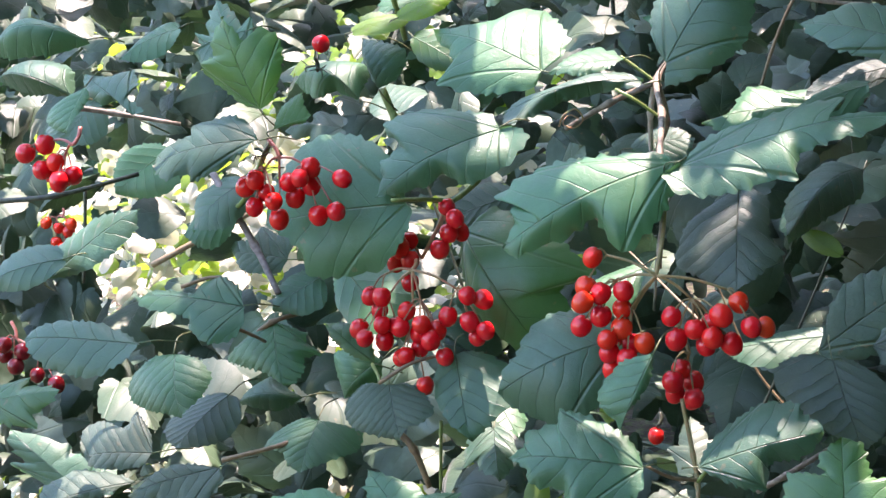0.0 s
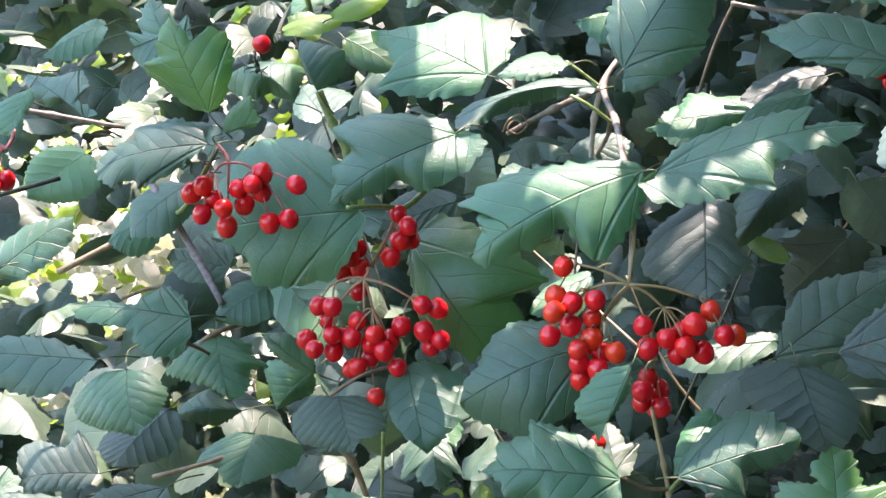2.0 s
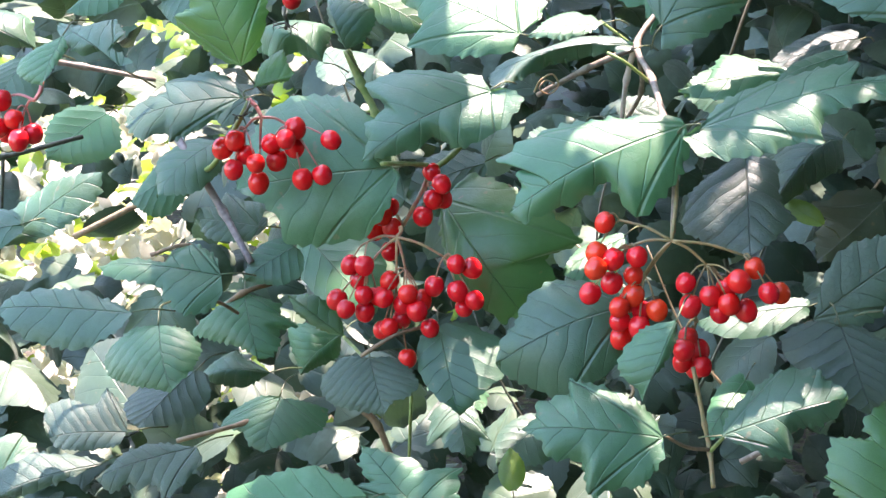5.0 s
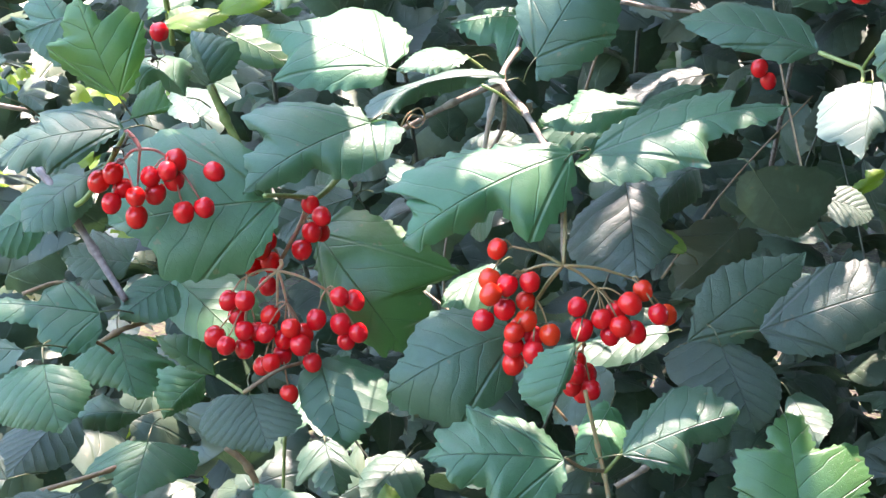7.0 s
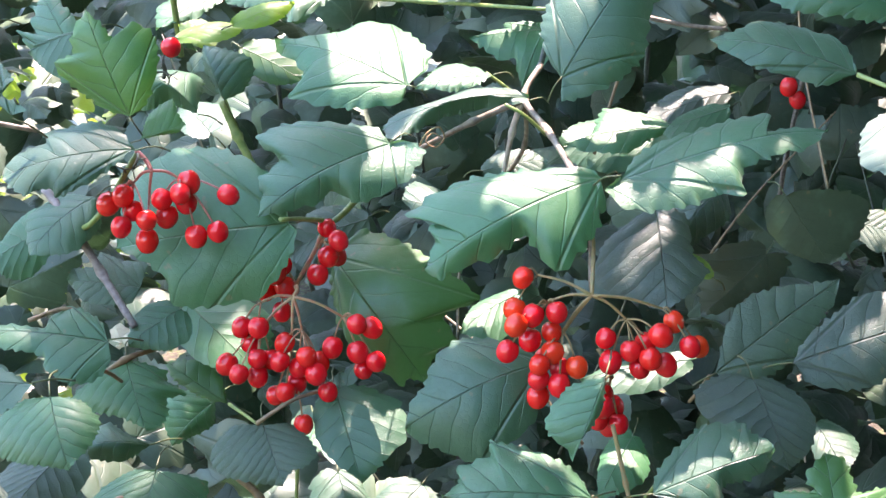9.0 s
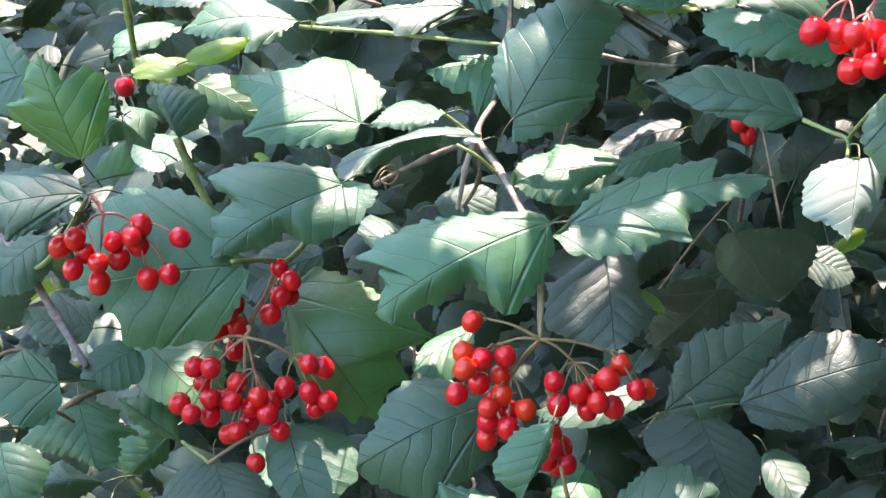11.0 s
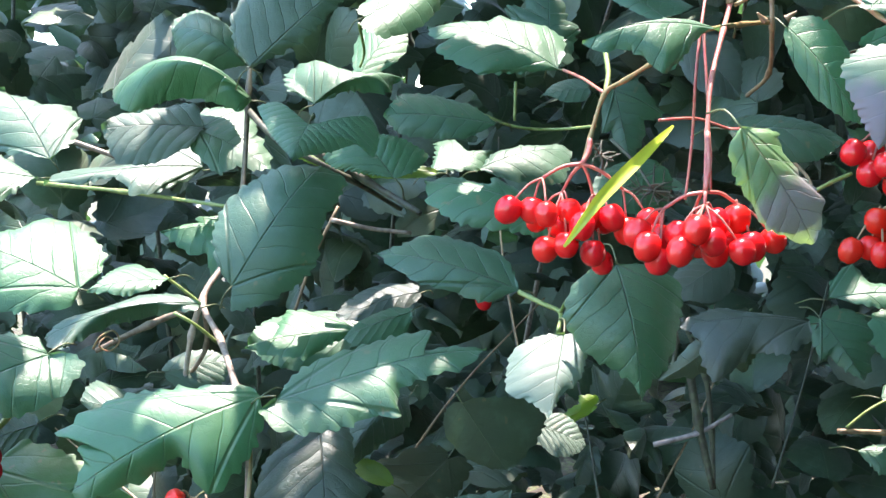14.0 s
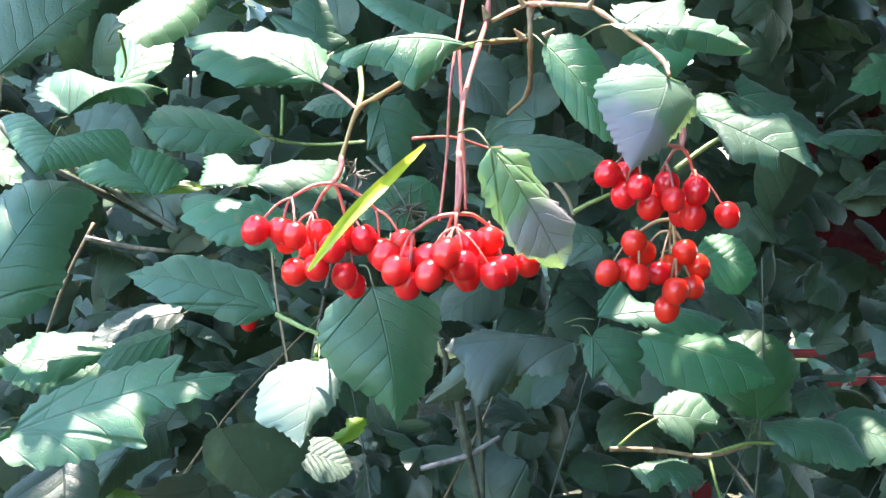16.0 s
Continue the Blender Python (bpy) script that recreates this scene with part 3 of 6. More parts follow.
leaf(br, "ovate", (0.1619, 0.0768, 1.296), (0.1563, 0.0634, 1.274), (0.1508, 0.0693, 1.283), (0.1701, 0.0707, 1.286), 0.05, 0.05, "leaf")

br = branch("grey viburnum twig with toothed teal and fresh green leaves", (-0.1238, -0.01, 1.319))
stem(br, "stem", "grey", 0.00200, 0.00160, ((-0.1238, -0.01, 1.319), (-0.1081, -0.02, 1.302), (-0.0973, -0.02, 1.283), (-0.081, -0.03, 1.261)), (0.33, 0.67,))
stem(br, "twig", "green", 0.00130, 0.00120, ((-0.0743, -0.04, 1.338), (-0.0946, -0.03, 1.31), (-0.1076, -0.02, 1.301)))
stem(br, "stem", "green", 0.00220, 0.00180, ((-0.0563, 0.06, 1.353), (-0.0495, 0.06, 1.336), (-0.0423, 0.06, 1.32), (-0.0414, 0.06, 1.302)), (0.33, 0.67,))
stem(br, "twig", "green", 0.00160, 0.00120, ((0.0129, 0.01, 1.312), (0.0072, 0, 1.306), (-0.0003, -0.004, 1.301)))
stem(br, "twig", "green", 0.00110, 0.00100, ((0.0032, 0, 1.303), (-0.0072, -0.02, 1.307), (-0.0155, -0.035, 1.309)))
stem(br, "stem", "wood", 0.00140, 0.00100, ((-0.1551, -0.08, 1.36), (-0.1404, -0.07, 1.356), (-0.1104, -0.06, 1.349)), (0.50,))
stem(br, "stem", "dark", 0.00160, 0.00120, ((-0.2543, -0.02, 1.304), (-0.2182, -0.01, 1.306), (-0.1854, 0.02, 1.313)), (0.50,))
stem(br, "twig", "dark", 0.00120, 0.00100, ((-0.2734, 0.1, 1.293), (-0.2775, 0.1, 1.261), (-0.2816, 0.1, 1.232)))
stem(br, "stem", "brown", 0.00200, 0.00160, ((-0.2433, 0.12, 1.24), (-0.1947, 0.13, 1.264), (-0.1516, 0.14, 1.284)), (0.50,))
cut_leaf(br, ((-0.04, 0.06), (0.04, 0.23), (0.19, 0.37), (0.47, 0.4), (0.69, 0.37), (0.74, 0.19), (0.9, 0.07)), ((0.01, 0.16), (0.15, 0.38), (0.36, 0.52), (0.58, 0.58), (0.78, 0.53), (0.95, 0.28)), (-0.0137, -0.0202, 1.3046), (-0.0903, -0.0245, 1.2952), (0, -0.911, 0.413), 0.05, "leaf")
cut_leaf(br, ((-0.04, 0.24), (0.18, 0.41), (0.44, 0.51), (0.76, 0.58), (0.71, 0.34), (0.89, 0.31), (0.87, 0.15)), ((0.16, 0.13), (0.45, 0.24), (0.72, 0.19), (0.9, 0.14), (0.91, 0.06)), (0.0009, 0.0181, 1.2839), (0.0451, 0.0013, 1.2277), (-0.001, -0.958, 0.286), 0.14, "green")
cut_leaf(br, ((0.15, 0.21), (0.44, 0.4), (0.67, 0.46), (0.68, 0.26), (0.83, 0.21)), ((0.04, 0.17), (0.31, 0.39), (0.57, 0.46), (0.74, 0.34), (0.66, 0.13), (0.8, 0.1)), (-0.076, -0.045, 1.3537), (-0.0932, -0.045, 1.3979), (-0, -1, 0), 0.08, "green")
cut_leaf(br, ((0.33, 0.49), (0.86, 0.64), (0.91, 0.29)), ((0.41, 0.05), (0.8, 0.11)), (-0.0736, -0.0363, 1.3431), (-0.0548, -0.0351, 1.3495), (-0, -0.981, 0.192), 0.08, "green")
cut_leaf(br, ((0.17, 0.13), (0.39, 0.23), (0.6, 0.29), (0.65, 0.19), (0.83, 0.23), (0.93, 0.14)), ((0.09, 0.19), (0.31, 0.37), (0.68, 0.41), (0.64, 0.27), (0.82, 0.23), (0.94, 0.15)), (-0.0711, -0.0578, 1.3407), (-0.1248, -0.0655, 1.3314), (0, -0.773, 0.635), 0.1, "leaf")
cut_leaf(br, ((0.24, 0.34), (0.7, 0.36)), ((0.22, 0.36), (0.67, 0.42)), (-0.1013, -0.0096, 1.3153), (-0.1265, -0.03, 1.2924), (0.003, -0.749, 0.663), 0.1, "leaf")
leaf(br, "tri", (-0.1047, 0.0011, 1.366), (-0.1309, 0.0192, 1.406), (-0.1405, 0.011, 1.388), (-0.1059, 0.0134, 1.393), 0.06, 0.05, "leaf")
leaf(br, "ovate", (-0.0998, -0.0076, 1.389), (-0.1282, -0.0125, 1.38), (-0.1165, -0.0096, 1.385), (-0.1099, -0.018, 1.371), 0.05, 0.05, "leaf")
cut_leaf(br, ((0.34, 0.07), (0.71, 0.11)), ((0.04, 0.34), (0.29, 0.62), (0.56, 0.66), (0.82, 0.32)), (-0.0533, 0.0479, 1.354), (-0.0642, 0.0555, 1.38), (0.1048, -0.9435, 0.3145), 0.25, "leaf")
cut_leaf(br, ((0.28, 0.02), (0.46, 0.18)), ((0.32, 0.54), (0.74, 0.43), (1.05, 0.26)), (-0.0676, 0.0548, 1.347), (-0.1151, 0.0753, 1.358), (-0.0055, -0.4867, 0.8736), 0.3, "leaf")
leaf(br, "ovate", (-0.0748, 0.125, 1.331), (-0.0979, 0.1555, 1.348), (-0.0649, 0.1499, 1.345), (-0.0925, 0.1276, 1.333), 0.05, 0.05, "leaf")
cut_leaf(br, ((0.1, 0.23), (0.49, 0.3), (0.74, 0.25)), ((0, 0.37), (0.35, 0.41), (0.7, 0.52), (0.74, 0.25), (0.97, 0.17)), (-0.0809, -0.0167, 1.2753), (-0.1145, -0.0142, 1.2789), (0.009, -0.782, 0.624), 0.05, "rugose")
leaf(br, "ovate", (-0.1333, 0.0354, 1.297), (-0.164, 0.0247, 1.279), (-0.1477, 0.0394, 1.303), (-0.1439, 0.0223, 1.275), 0.05, 0.05, "leaf")
leaf(br, "ovate", (0.0129, 0.0671, 1.295), (-0.0252, 0.053, 1.279), (-0.0099, 0.0715, 1.299), (-0.0032, 0.0466, 1.272), 0.05, 0.05, "rugose")
leaf(br, "ovate", (-0.0622, -0.0227, 1.268), (-0.0831, -0.0332, 1.253), (-0.0799, -0.0227, 1.268), (-0.0606, -0.0326, 1.254), 0.05, 0.05, "leaf")
leaf(br, "ovate", (-0.0744, 0.0322, 1.263), (-0.0323, 0.0081, 1.229), (-0.0661, 0.0149, 1.238), (-0.0347, 0.0286, 1.258), 0.05, 0.05, "leaf")
cut_leaf(br, ((0.1, -0.01), (0.32, -0.03), (0.47, 0.11), (0.75, 0.12)), ((-0.07, 0.11), (0.2, 0.1), (0.25, 0.27), (0.54, 0.36), (0.68, 0.18)), (-0.1032, -0.1122, 1.3582), (-0.1395, -0.0948, 1.3775), (0.007, -0.736, 0.677), 0.08, "leaf")
cut_leaf(br, ((0.18, 0.17), (0.5, 0.15), (0.8, 0.09)), ((0.25, 0.37), (0.52, 0.74), (0.79, 0.72), (0.95, 0.38)), (-0.1322, -0.1031, 1.3714), (-0.1366, -0.1155, 1.3525), (0.002, -0.837, 0.548), 0.06, "leaf")
cut_leaf(br, ((0.4, 0.07), (0.76, 0.04)), ((0.23, 0.3), (0.71, 0.34), (0.92, 0.21)), (-0.1635, -0.0658, 1.363), (-0.2138, -0.0581, 1.372), (-0.0015, -0.7886, 0.6149), 0.3, "leaf")
cut_leaf(br, ((0.35, 0.15), (0.75, 0.13)), ((0.61, 0.34), (0.94, 0.29)), (-0.1993, 0.0046, 1.387), (-0.2551, -0.0027, 1.382), (0.0039, -0.6071, 0.7946), 0.3, "leaf")
leaf(br, "ovate", (-0.1585, 0.0286, 1.39), (-0.1858, 0.0114, 1.376), (-0.1734, 0.0275, 1.389), (-0.1631, 0.014, 1.378), 0.05, 0.05, "leaf")
leaf(br, "ovate", (-0.2255, 0.0471, 1.35), (-0.2411, 0.0329, 1.327), (-0.2559, 0.0401, 1.339), (-0.2169, 0.0364, 1.332), 0.05, 0.05, "leaf")
leaf(br, "ovate", (-0.1918, 0.0653, 1.319), (-0.2249, 0.0547, 1.297), (-0.2217, 0.0654, 1.319), (-0.1878, 0.0547, 1.298), 0.05, 0.05, "leaf")

br = branch("low viburnum shoot with shaded teal and wrinkled leaves", (-0.1009, -0.03, 1.235))
stem(br, "stem", "brown", 0.00150, 0.00110, ((-0.1009, -0.03, 1.235), (-0.0861, -0.03, 1.246), (-0.074, -0.02, 1.249)), (0.50,))
stem(br, "twig", "brown", 0.00090, 0.00080, ((-0.0942, -0.06, 1.252), (-0.0873, -0.05, 1.245), (-0.0851, -0.04, 1.239)))
stem(br, "twig", "brown", 0.00100, 0.00080, ((-0.028, -0.035, 1.219), (-0.0131, -0.03, 1.228), (-0.0014, -0.02, 1.23)))
stem(br, "twig", "green", 0.00090, 0.00070, ((-0.0459, 0, 1.218), (-0.0345, -0.02, 1.218), (-0.0275, -0.035, 1.219)))
stem(br, "stem", "brown", 0.00130, 0.00100, ((-0.1318, -0.01, 1.164), (-0.0986, 0, 1.172), (-0.0781, 0.02, 1.177)), (0.50,))
stem(br, "twig", "brown", 0.00100, 0.00080, ((-0.118, -0.06, 1.27), (-0.1035, -0.05, 1.273), (-0.0915, -0.05, 1.263)))
cut_leaf(br, ((0.16, 0.47), (0.66, 0.64), (0.85, 0.39), (0.85, 0.19)), ((-0.17, 0.44), (-0.01, 0.81), (0.21, 0.92), (0.51, 0.79), (0.79, 0.4)), (-0.0262, -0.0264, 1.216), (-0.0157, -0.0423, 1.1936), (-0.001, -0.816, 0.578), 0.06, "rugose")
cut_leaf(br, ((0.32, 0.12), (0.75, 0.13)), ((0.19, 0.18), (0.47, 0.28), (0.76, 0.19)), (-0.0491, 0.0109, 1.2154), (-0.0797, 0.0186, 1.234), (-0.012, -0.932, 0.363), 0.06, "green")
cut_leaf(br, ((0.3, 0.26), (0.71, 0.13)), ((0.17, 0.43), (0.6, 0.76)), (-0.0629, 0.0531, 1.205), (-0.0836, 0.0445, 1.184), (0.0004, -0.9316, 0.3635), 0.3, "leaf")
cut_leaf(br, ((0.28, 0.42), (0.43, 0.41), (0.64, 0.6), (0.65, 0.35), (0.87, 0.31), (1.01, 0.16)), ((0.02, 0.34), (0.09, 0.53), (0.21, 0.88), (0.52, 0.54), (0.73, 0.25)), (-0.0857, -0.028, 1.2457), (-0.0735, -0.0484, 1.2204), (-0.003, -0.78, 0.626), 0.1, "leaf")
cut_leaf(br, ((0.39, 0.18), (0.76, 0.11)), ((0.3, 0.2), (0.56, 0.44), (0.85, 0.23)), (-0.0796, -0.0143, 1.203), (-0.1154, -0.0176, 1.199), (-0.0077, -0.7849, 0.6196), 0.3, "leaf")
cut_leaf(br, ((0.19, 0.34), (0.5, 0.48), (0.75, 0.34), (0.9, 0.15)), ((-0.08, 0.35), (-0.01, 0.77), (0.13, 0.91), (0.39, 0.84), (0.71, 0.49), (0.88, 0.2)), (-0.095, -0.1098, 1.2514), (-0.0834, -0.1271, 1.2271), (0.003, -0.814, 0.581), 0.12, "leaf")
cut_leaf(br, ((0.09, 0.16), (0.36, 0.27), (0.67, 0.23), (0.88, 0.14)), ((0.16, 0.1), (0.4, 0.16), (0.72, 0.16), (0.95, 0.1)), (-0.0901, -0.1459, 1.266), (-0.1476, -0.1463, 1.2656), (0, -0.703, 0.711), 0.05, "leaf")
cut_leaf(br, ((-0.04, 0.15), (0.04, 0.3), (0.21, 0.36), (0.37, 0.28), (0.43, 0.17), (0.69, 0.15), (0.88, 0.11)), ((0.09, 0.17), (0.31, 0.28), (0.45, 0.19), (0.47, 0.08), (0.86, 0.09)), (-0.0849, -0.0607, 1.2621), (-0.144, -0.0592, 1.2641), (0.003, -0.747, 0.665), 0.08, "leaf")
leaf(br, "ovate", (-0.1068, -0.0414, 1.211), (-0.1303, -0.0585, 1.187), (-0.1406, -0.0488, 1.201), (-0.1021, -0.0529, 1.195), 0.06, 0.12, "rugose")
cut_leaf(br, ((0, 0.41), (0.03, 0.78), (0.38, 0.81), (0.61, 0.57), (0.83, 0.28)), ((0.04, 0.39), (0.31, 0.8), (0.61, 0.94), (0.7, 0.48), (0.91, 0.29)), (-0.0836, 0.0102, 1.1833), (-0.0865, -0.0087, 1.1596), (-0, -0.781, 0.625), 0.06, "leaf")
cut_leaf(br, ((-0.03, 0.17), (0.15, 0.34), (0.37, 0.43), (0.45, 0.25), (0.63, 0.24), (0.69, 0.14), (0.88, 0.18)), ((0.24, 0.12), (0.49, 0.18), (0.75, 0.14)), (-0.0911, -0.085, 1.1892), (-0.1352, -0.0968, 1.1764), (0.004, -0.742, 0.671), 0.06, "rugose")
cut_leaf(br, ((0.12, 0.17), (0.56, 0.2), (0.85, 0.15)), ((0.06, 0.25), (0.32, 0.56), (0.45, 0.35), (0.86, 0.5), (1.09, 0.43), (1.08, 0.2)), (-0.1142, -0.1044, 1.2011), (-0.151, -0.1069, 1.1981), (-0.004, -0.749, 0.662), 0.06, "rugose")
cut_leaf(br, ((0.31, 0.06), (0.66, 0.07)), ((0.18, 0.16), (0.53, 0.32), (0.75, 0.27), (0.91, 0.22)), (-0.1327, -0.0934, 1.1823), (-0.1801, -0.1083, 1.168), (0.007, -0.705, 0.709), 0.06, "rugose")
cut_leaf(br, ((0.13, 0.19), (0.32, 0.25), (0.68, 0.19)), ((0.3, 0.18), (0.6, 0.23), (0.88, 0.16)), (-0.1857, -0.07, 1.275), (-0.1418, -0.0537, 1.3073), (0.005, -0.895, 0.446), 0.05, "leaf")
leaf(br, "ovate", (-0.1723, -0.0757, 1.286), (-0.2138, -0.0844, 1.275), (-0.1985, -0.0706, 1.292), (-0.1869, -0.0858, 1.273), 0.06, 0.05, "leaf")
leaf(br, "tri", (-0.2572, -0.0328, 1.196), (-0.2173, -0.0272, 1.204), (-0.2422, -0.0235, 1.21), (-0.2264, -0.0398, 1.186), 0.06, 0.05, "green")
leaf(br, "tri", (-0.2672, 0.0524, 1.113), (-0.3234, 0.0679, 1.144), (-0.3232, 0.0584, 1.125), (-0.2605, 0.0649, 1.138), 0.05, 0.1, "leaf")

br = branch("upright dark stem carrying sun-bleached pale green leaves", (-0.1701, 0.36, 1.463))
stem(br, "stem", "wood", 0.00230, 0.00170, ((-0.1701, 0.36, 1.463), (-0.1104, 0.36, 1.453), (-0.0654, 0.36, 1.444), (0.0277, 0.33, 1.415)), (0.33, 0.67,))
stem(br, "stem", "green", 0.00140, 0.00100, ((-0.0157, 0.24, 1.403), (0.0371, 0.21, 1.4), (0.1026, 0.13, 1.396)), (0.50,))
stem(br, "stem", "green", 0.00220, 0.00180, ((-0.1146, 0.2, 1.444), (-0.114, 0.22, 1.409), (-0.1157, 0.25, 1.368)), (0.50,))
stem(br, "stem", "dark", 0.00180, 0.00120, ((0.1082, 0.14, 1.447), (0.1253, 0.1, 1.431), (0.1599, 0.1, 1.413), (0.1882, 0.12, 1.397)), (0.33, 0.67,))
stem(br, "twig", "wood", 0.00130, 0.00100, ((0.1516, 0.1, 1.392), (0.1718, 0.1, 1.388), (0.1921, 0.1, 1.386)))
stem(br, "twig", "brown", 0.00100, 0.00080, ((0.1559, 0.12, 1.398), (0.1422, 0.12, 1.368), (0.1275, 0.12, 1.321)))
stem(br, "twig", "green", 0.00090, 0.00080, ((0.1674, 0.18, 1.496), (0.1716, 0.2, 1.482), (0.1693, 0.2, 1.473)))
cut_leaf(br, ((0.25, 0.22), (0.59, 0.41), (0.68, 0.26), (0.81, 0.24), (0.99, 0.09)), ((0.1, 0.22), (0.36, 0.38), (0.59, 0.37), (0.66, 0.19), (0.84, 0.11)), (-0.0105, 0.2556, 1.4166), (-0.0468, 0.3098, 1.4589), (-0.004, -0.616, 0.788), 0.06, "leaf")
cut_leaf(br, ((0.16, 0.2), (0.43, 0.41), (0.5, 0.2), (0.71, 0.18)), ((0.19, 0.2), (0.58, 0.39), (0.79, 0.24)), (-0.0144, 0.233, 1.4059), (-0.0847, 0.2265, 1.402), (0.008, -0.583, 0.812), 0.08, "leaf")
cut_leaf(br, ((0.23, 0.31), (0.62, 0.27), (0.84, 0.17)), ((0.13, 0.24), (0.53, 0.29), (0.89, 0.16)), (-0.0618, 0.273, 1.4193), (-0.1279, 0.2872, 1.4282), (0.001, -0.531, 0.848), 0.06, "leaf")
cut_leaf(br, ((0.11, 0.12), (0.3, 0.25), (0.45, 0.24), (0.55, 0.08), (0.8, 0.07)), ((0.03, 0.2), (0.3, 0.29), (0.54, 0.14), (0.8, 0.17), (0.94, 0.15)), (0.0825, 0.1916, 1.4134), (-0.0034, 0.1841, 1.4091), (0.006, -0.55, 0.835), 0.06, "leaf")
leaf(br, "shallow", (0.0814, 0.161, 1.435), (0.1211, 0.1392, 1.417), (0.1099, 0.1803, 1.451), (0.0935, 0.1382, 1.416), 0.05, 0.05, "leaf")
cut_leaf(br, ((0.31, 0.12), (0.61, 0.14)), ((0.07, 0.23), (0.38, 0.41), (0.73, 0.33)), (-0.087, 0.2618, 1.4051), (-0.1261, 0.2291, 1.3842), (-0.017, -0.524, 0.852), 0.05, "leaf")
leaf(br, "tri", (0.1026, 0.1709, 1.384), (0.0614, 0.1691, 1.381), (0.0806, 0.1746, 1.388), (0.0905, 0.1524, 1.361), 0.05, 0.05, "leaf")
cut_leaf(br, ((0.11, 0.28), (0.44, 0.41), (0.82, 0.36)), ((0.11, 0.3), (0.52, 0.29), (0.86, 0.18)), (0.0845, 0.1598, 1.4363), (0.0306, 0.1605, 1.4368), (-0.002, -0.714, 0.7), 0.05, "rugose")
cut_leaf(br, ((0.07, 0.12), (0.38, 0.08), (0.65, 0.17), (0.8, 0.23), (0.96, 0.11)), ((0.28, 0.17), (0.55, 0.29), (0.83, 0.29), (0.98, 0.17)), (0.1108, 0.1135, 1.451), (0.0407, 0.1221, 1.458), (0.0051, -0.629, 0.7774), 0.3, "leaf")
cut_leaf(br, ((0.04, 0.2), (0.2, 0.41), (0.51, 0.45), (0.86, 0.32)), ((0.14, 0.04), (0.39, 0.11), (0.6, 0.11), (0.87, 0.07)), (0.1113, 0.0745, 1.4665), (0.1583, 0.0923, 1.5107), (0, -0.928, 0.373), 0.06, "rugose")
cut_leaf(br, ((0.4, 0.3), (0.71, 0.28)), ((0.36, 0.35), (0.9, 0.45), (1.05, 0.17)), (0.107, 0.161, 1.47), (0.0657, 0.1737, 1.491), (-0.0054, -0.8599, 0.5105), 0.3, "leaf")
cut_leaf(br, ((-0.12, 0.32), (-0.01, 0.54), (0.33, 0.64), (0.43, 0.39), (0.59, 0.14), (0.99, 0.11)), ((0.32, 0.01), (0.67, 0.15), (0.82, 0.06)), (0.1431, 0.1403, 1.4501), (0.1925, 0.161, 1.4673), (0.005, -0.647, 0.762), 0.2, "leaf")
cut_leaf(br, ((-0.18, 0.47), (-0.69, 0.95), (-0.46, 1.24), (0.05, 1.28), (0.02, 0.95), (0.47, 0.53), (0.81, 0.14)), ((-0.09, 0.18), (-0.42, 0.71), (-0.35, 1.11), (0.27, 0.72), (0.71, 0.31)), (0.139, 0.0334, 1.4395), (0.1317, 0.0171, 1.4228), (-0.005, -0.714, 0.7), 0.1, "leaf")
leaf(br, "ovate", (0.1689, 0.206, 1.47), (0.194, 0.2345, 1.502), (0.1725, 0.2337, 1.501), (0.1949, 0.2159, 1.481), 0.05, 0.05, "leaf")
leaf(br, "ovate", (0.1705, 0.1839, 1.5), (0.2263, 0.2168, 1.527), (0.1872, 0.2145, 1.525), (0.1919, 0.1769, 1.494), 0.05, 0.05, "leaf")
leaf(br, "ovate", (0.2106, 0.1681, 1.415), (0.1313, 0.1718, 1.423), (0.1695, 0.172, 1.424), (0.1724, 0.1677, 1.413), 0.05, 0.05, "lime")

br = branch("reddish arching viburnum branch with green and purpling leaves", (0.3095, -0.1, 1.507))
stem(br, "stem", "brown", 0.00095, 0.00085, ((0.3095, -0.1, 1.507), (0.3096, -0.1, 1.49), (0.3101, -0.1, 1.478), (0.316, -0.08, 1.462), (0.3169, -0.05, 1.454)), (0.25, 0.50, 0.75,))
stem(br, "stem", "rosy", 0.00080, 0.00070, ((0.2925, -0.11, 1.485), (0.2997, -0.11, 1.489), (0.3081, -0.11, 1.492), (0.3206, -0.13, 1.49), (0.3235, -0.14, 1.487), (0.3314, -0.15, 1.479), (0.338, -0.16, 1.471), (0.338, -0.168, 1.465)), (0.14, 0.29, 0.43, 0.57, 0.71, 0.86,))
stem(br, "stem", "olive", 0.00085, 0.00070, ((0.3094, -0.1, 1.48), (0.2949, -0.11, 1.478), (0.2734, -0.13, 1.473), (0.2589, -0.13, 1.463), (0.2498, -0.12, 1.456), (0.2435, -0.116, 1.451), (0.2383, -0.118, 1.435), (0.2352, -0.12, 1.425)), (0.14, 0.29, 0.43, 0.57, 0.71, 0.86,))
stem(br, "stem", "red", 0.00093, 0.00068, ((0.291, -0.11, 1.505), (0.2908, -0.11, 1.487), (0.2826, -0.13, 1.474), (0.2733, -0.15, 1.456), (0.2696, -0.16, 1.438), (0.2682, -0.165, 1.418)), (0.20, 0.40, 0.60, 0.80,))
stem(br, "twig", "red", 0.00056, 0.00050, ((0.286, -0.1, 1.505), (0.2737, -0.13, 1.465), (0.2727, -0.13, 1.436), (0.2709, -0.13, 1.414)))
stem(br, "twig", "red", 0.00056, 0.00050, ((0.2782, -0.12, 1.475), (0.2777, -0.13, 1.451), (0.2792, -0.13, 1.432), (0.2801, -0.13, 1.418)))
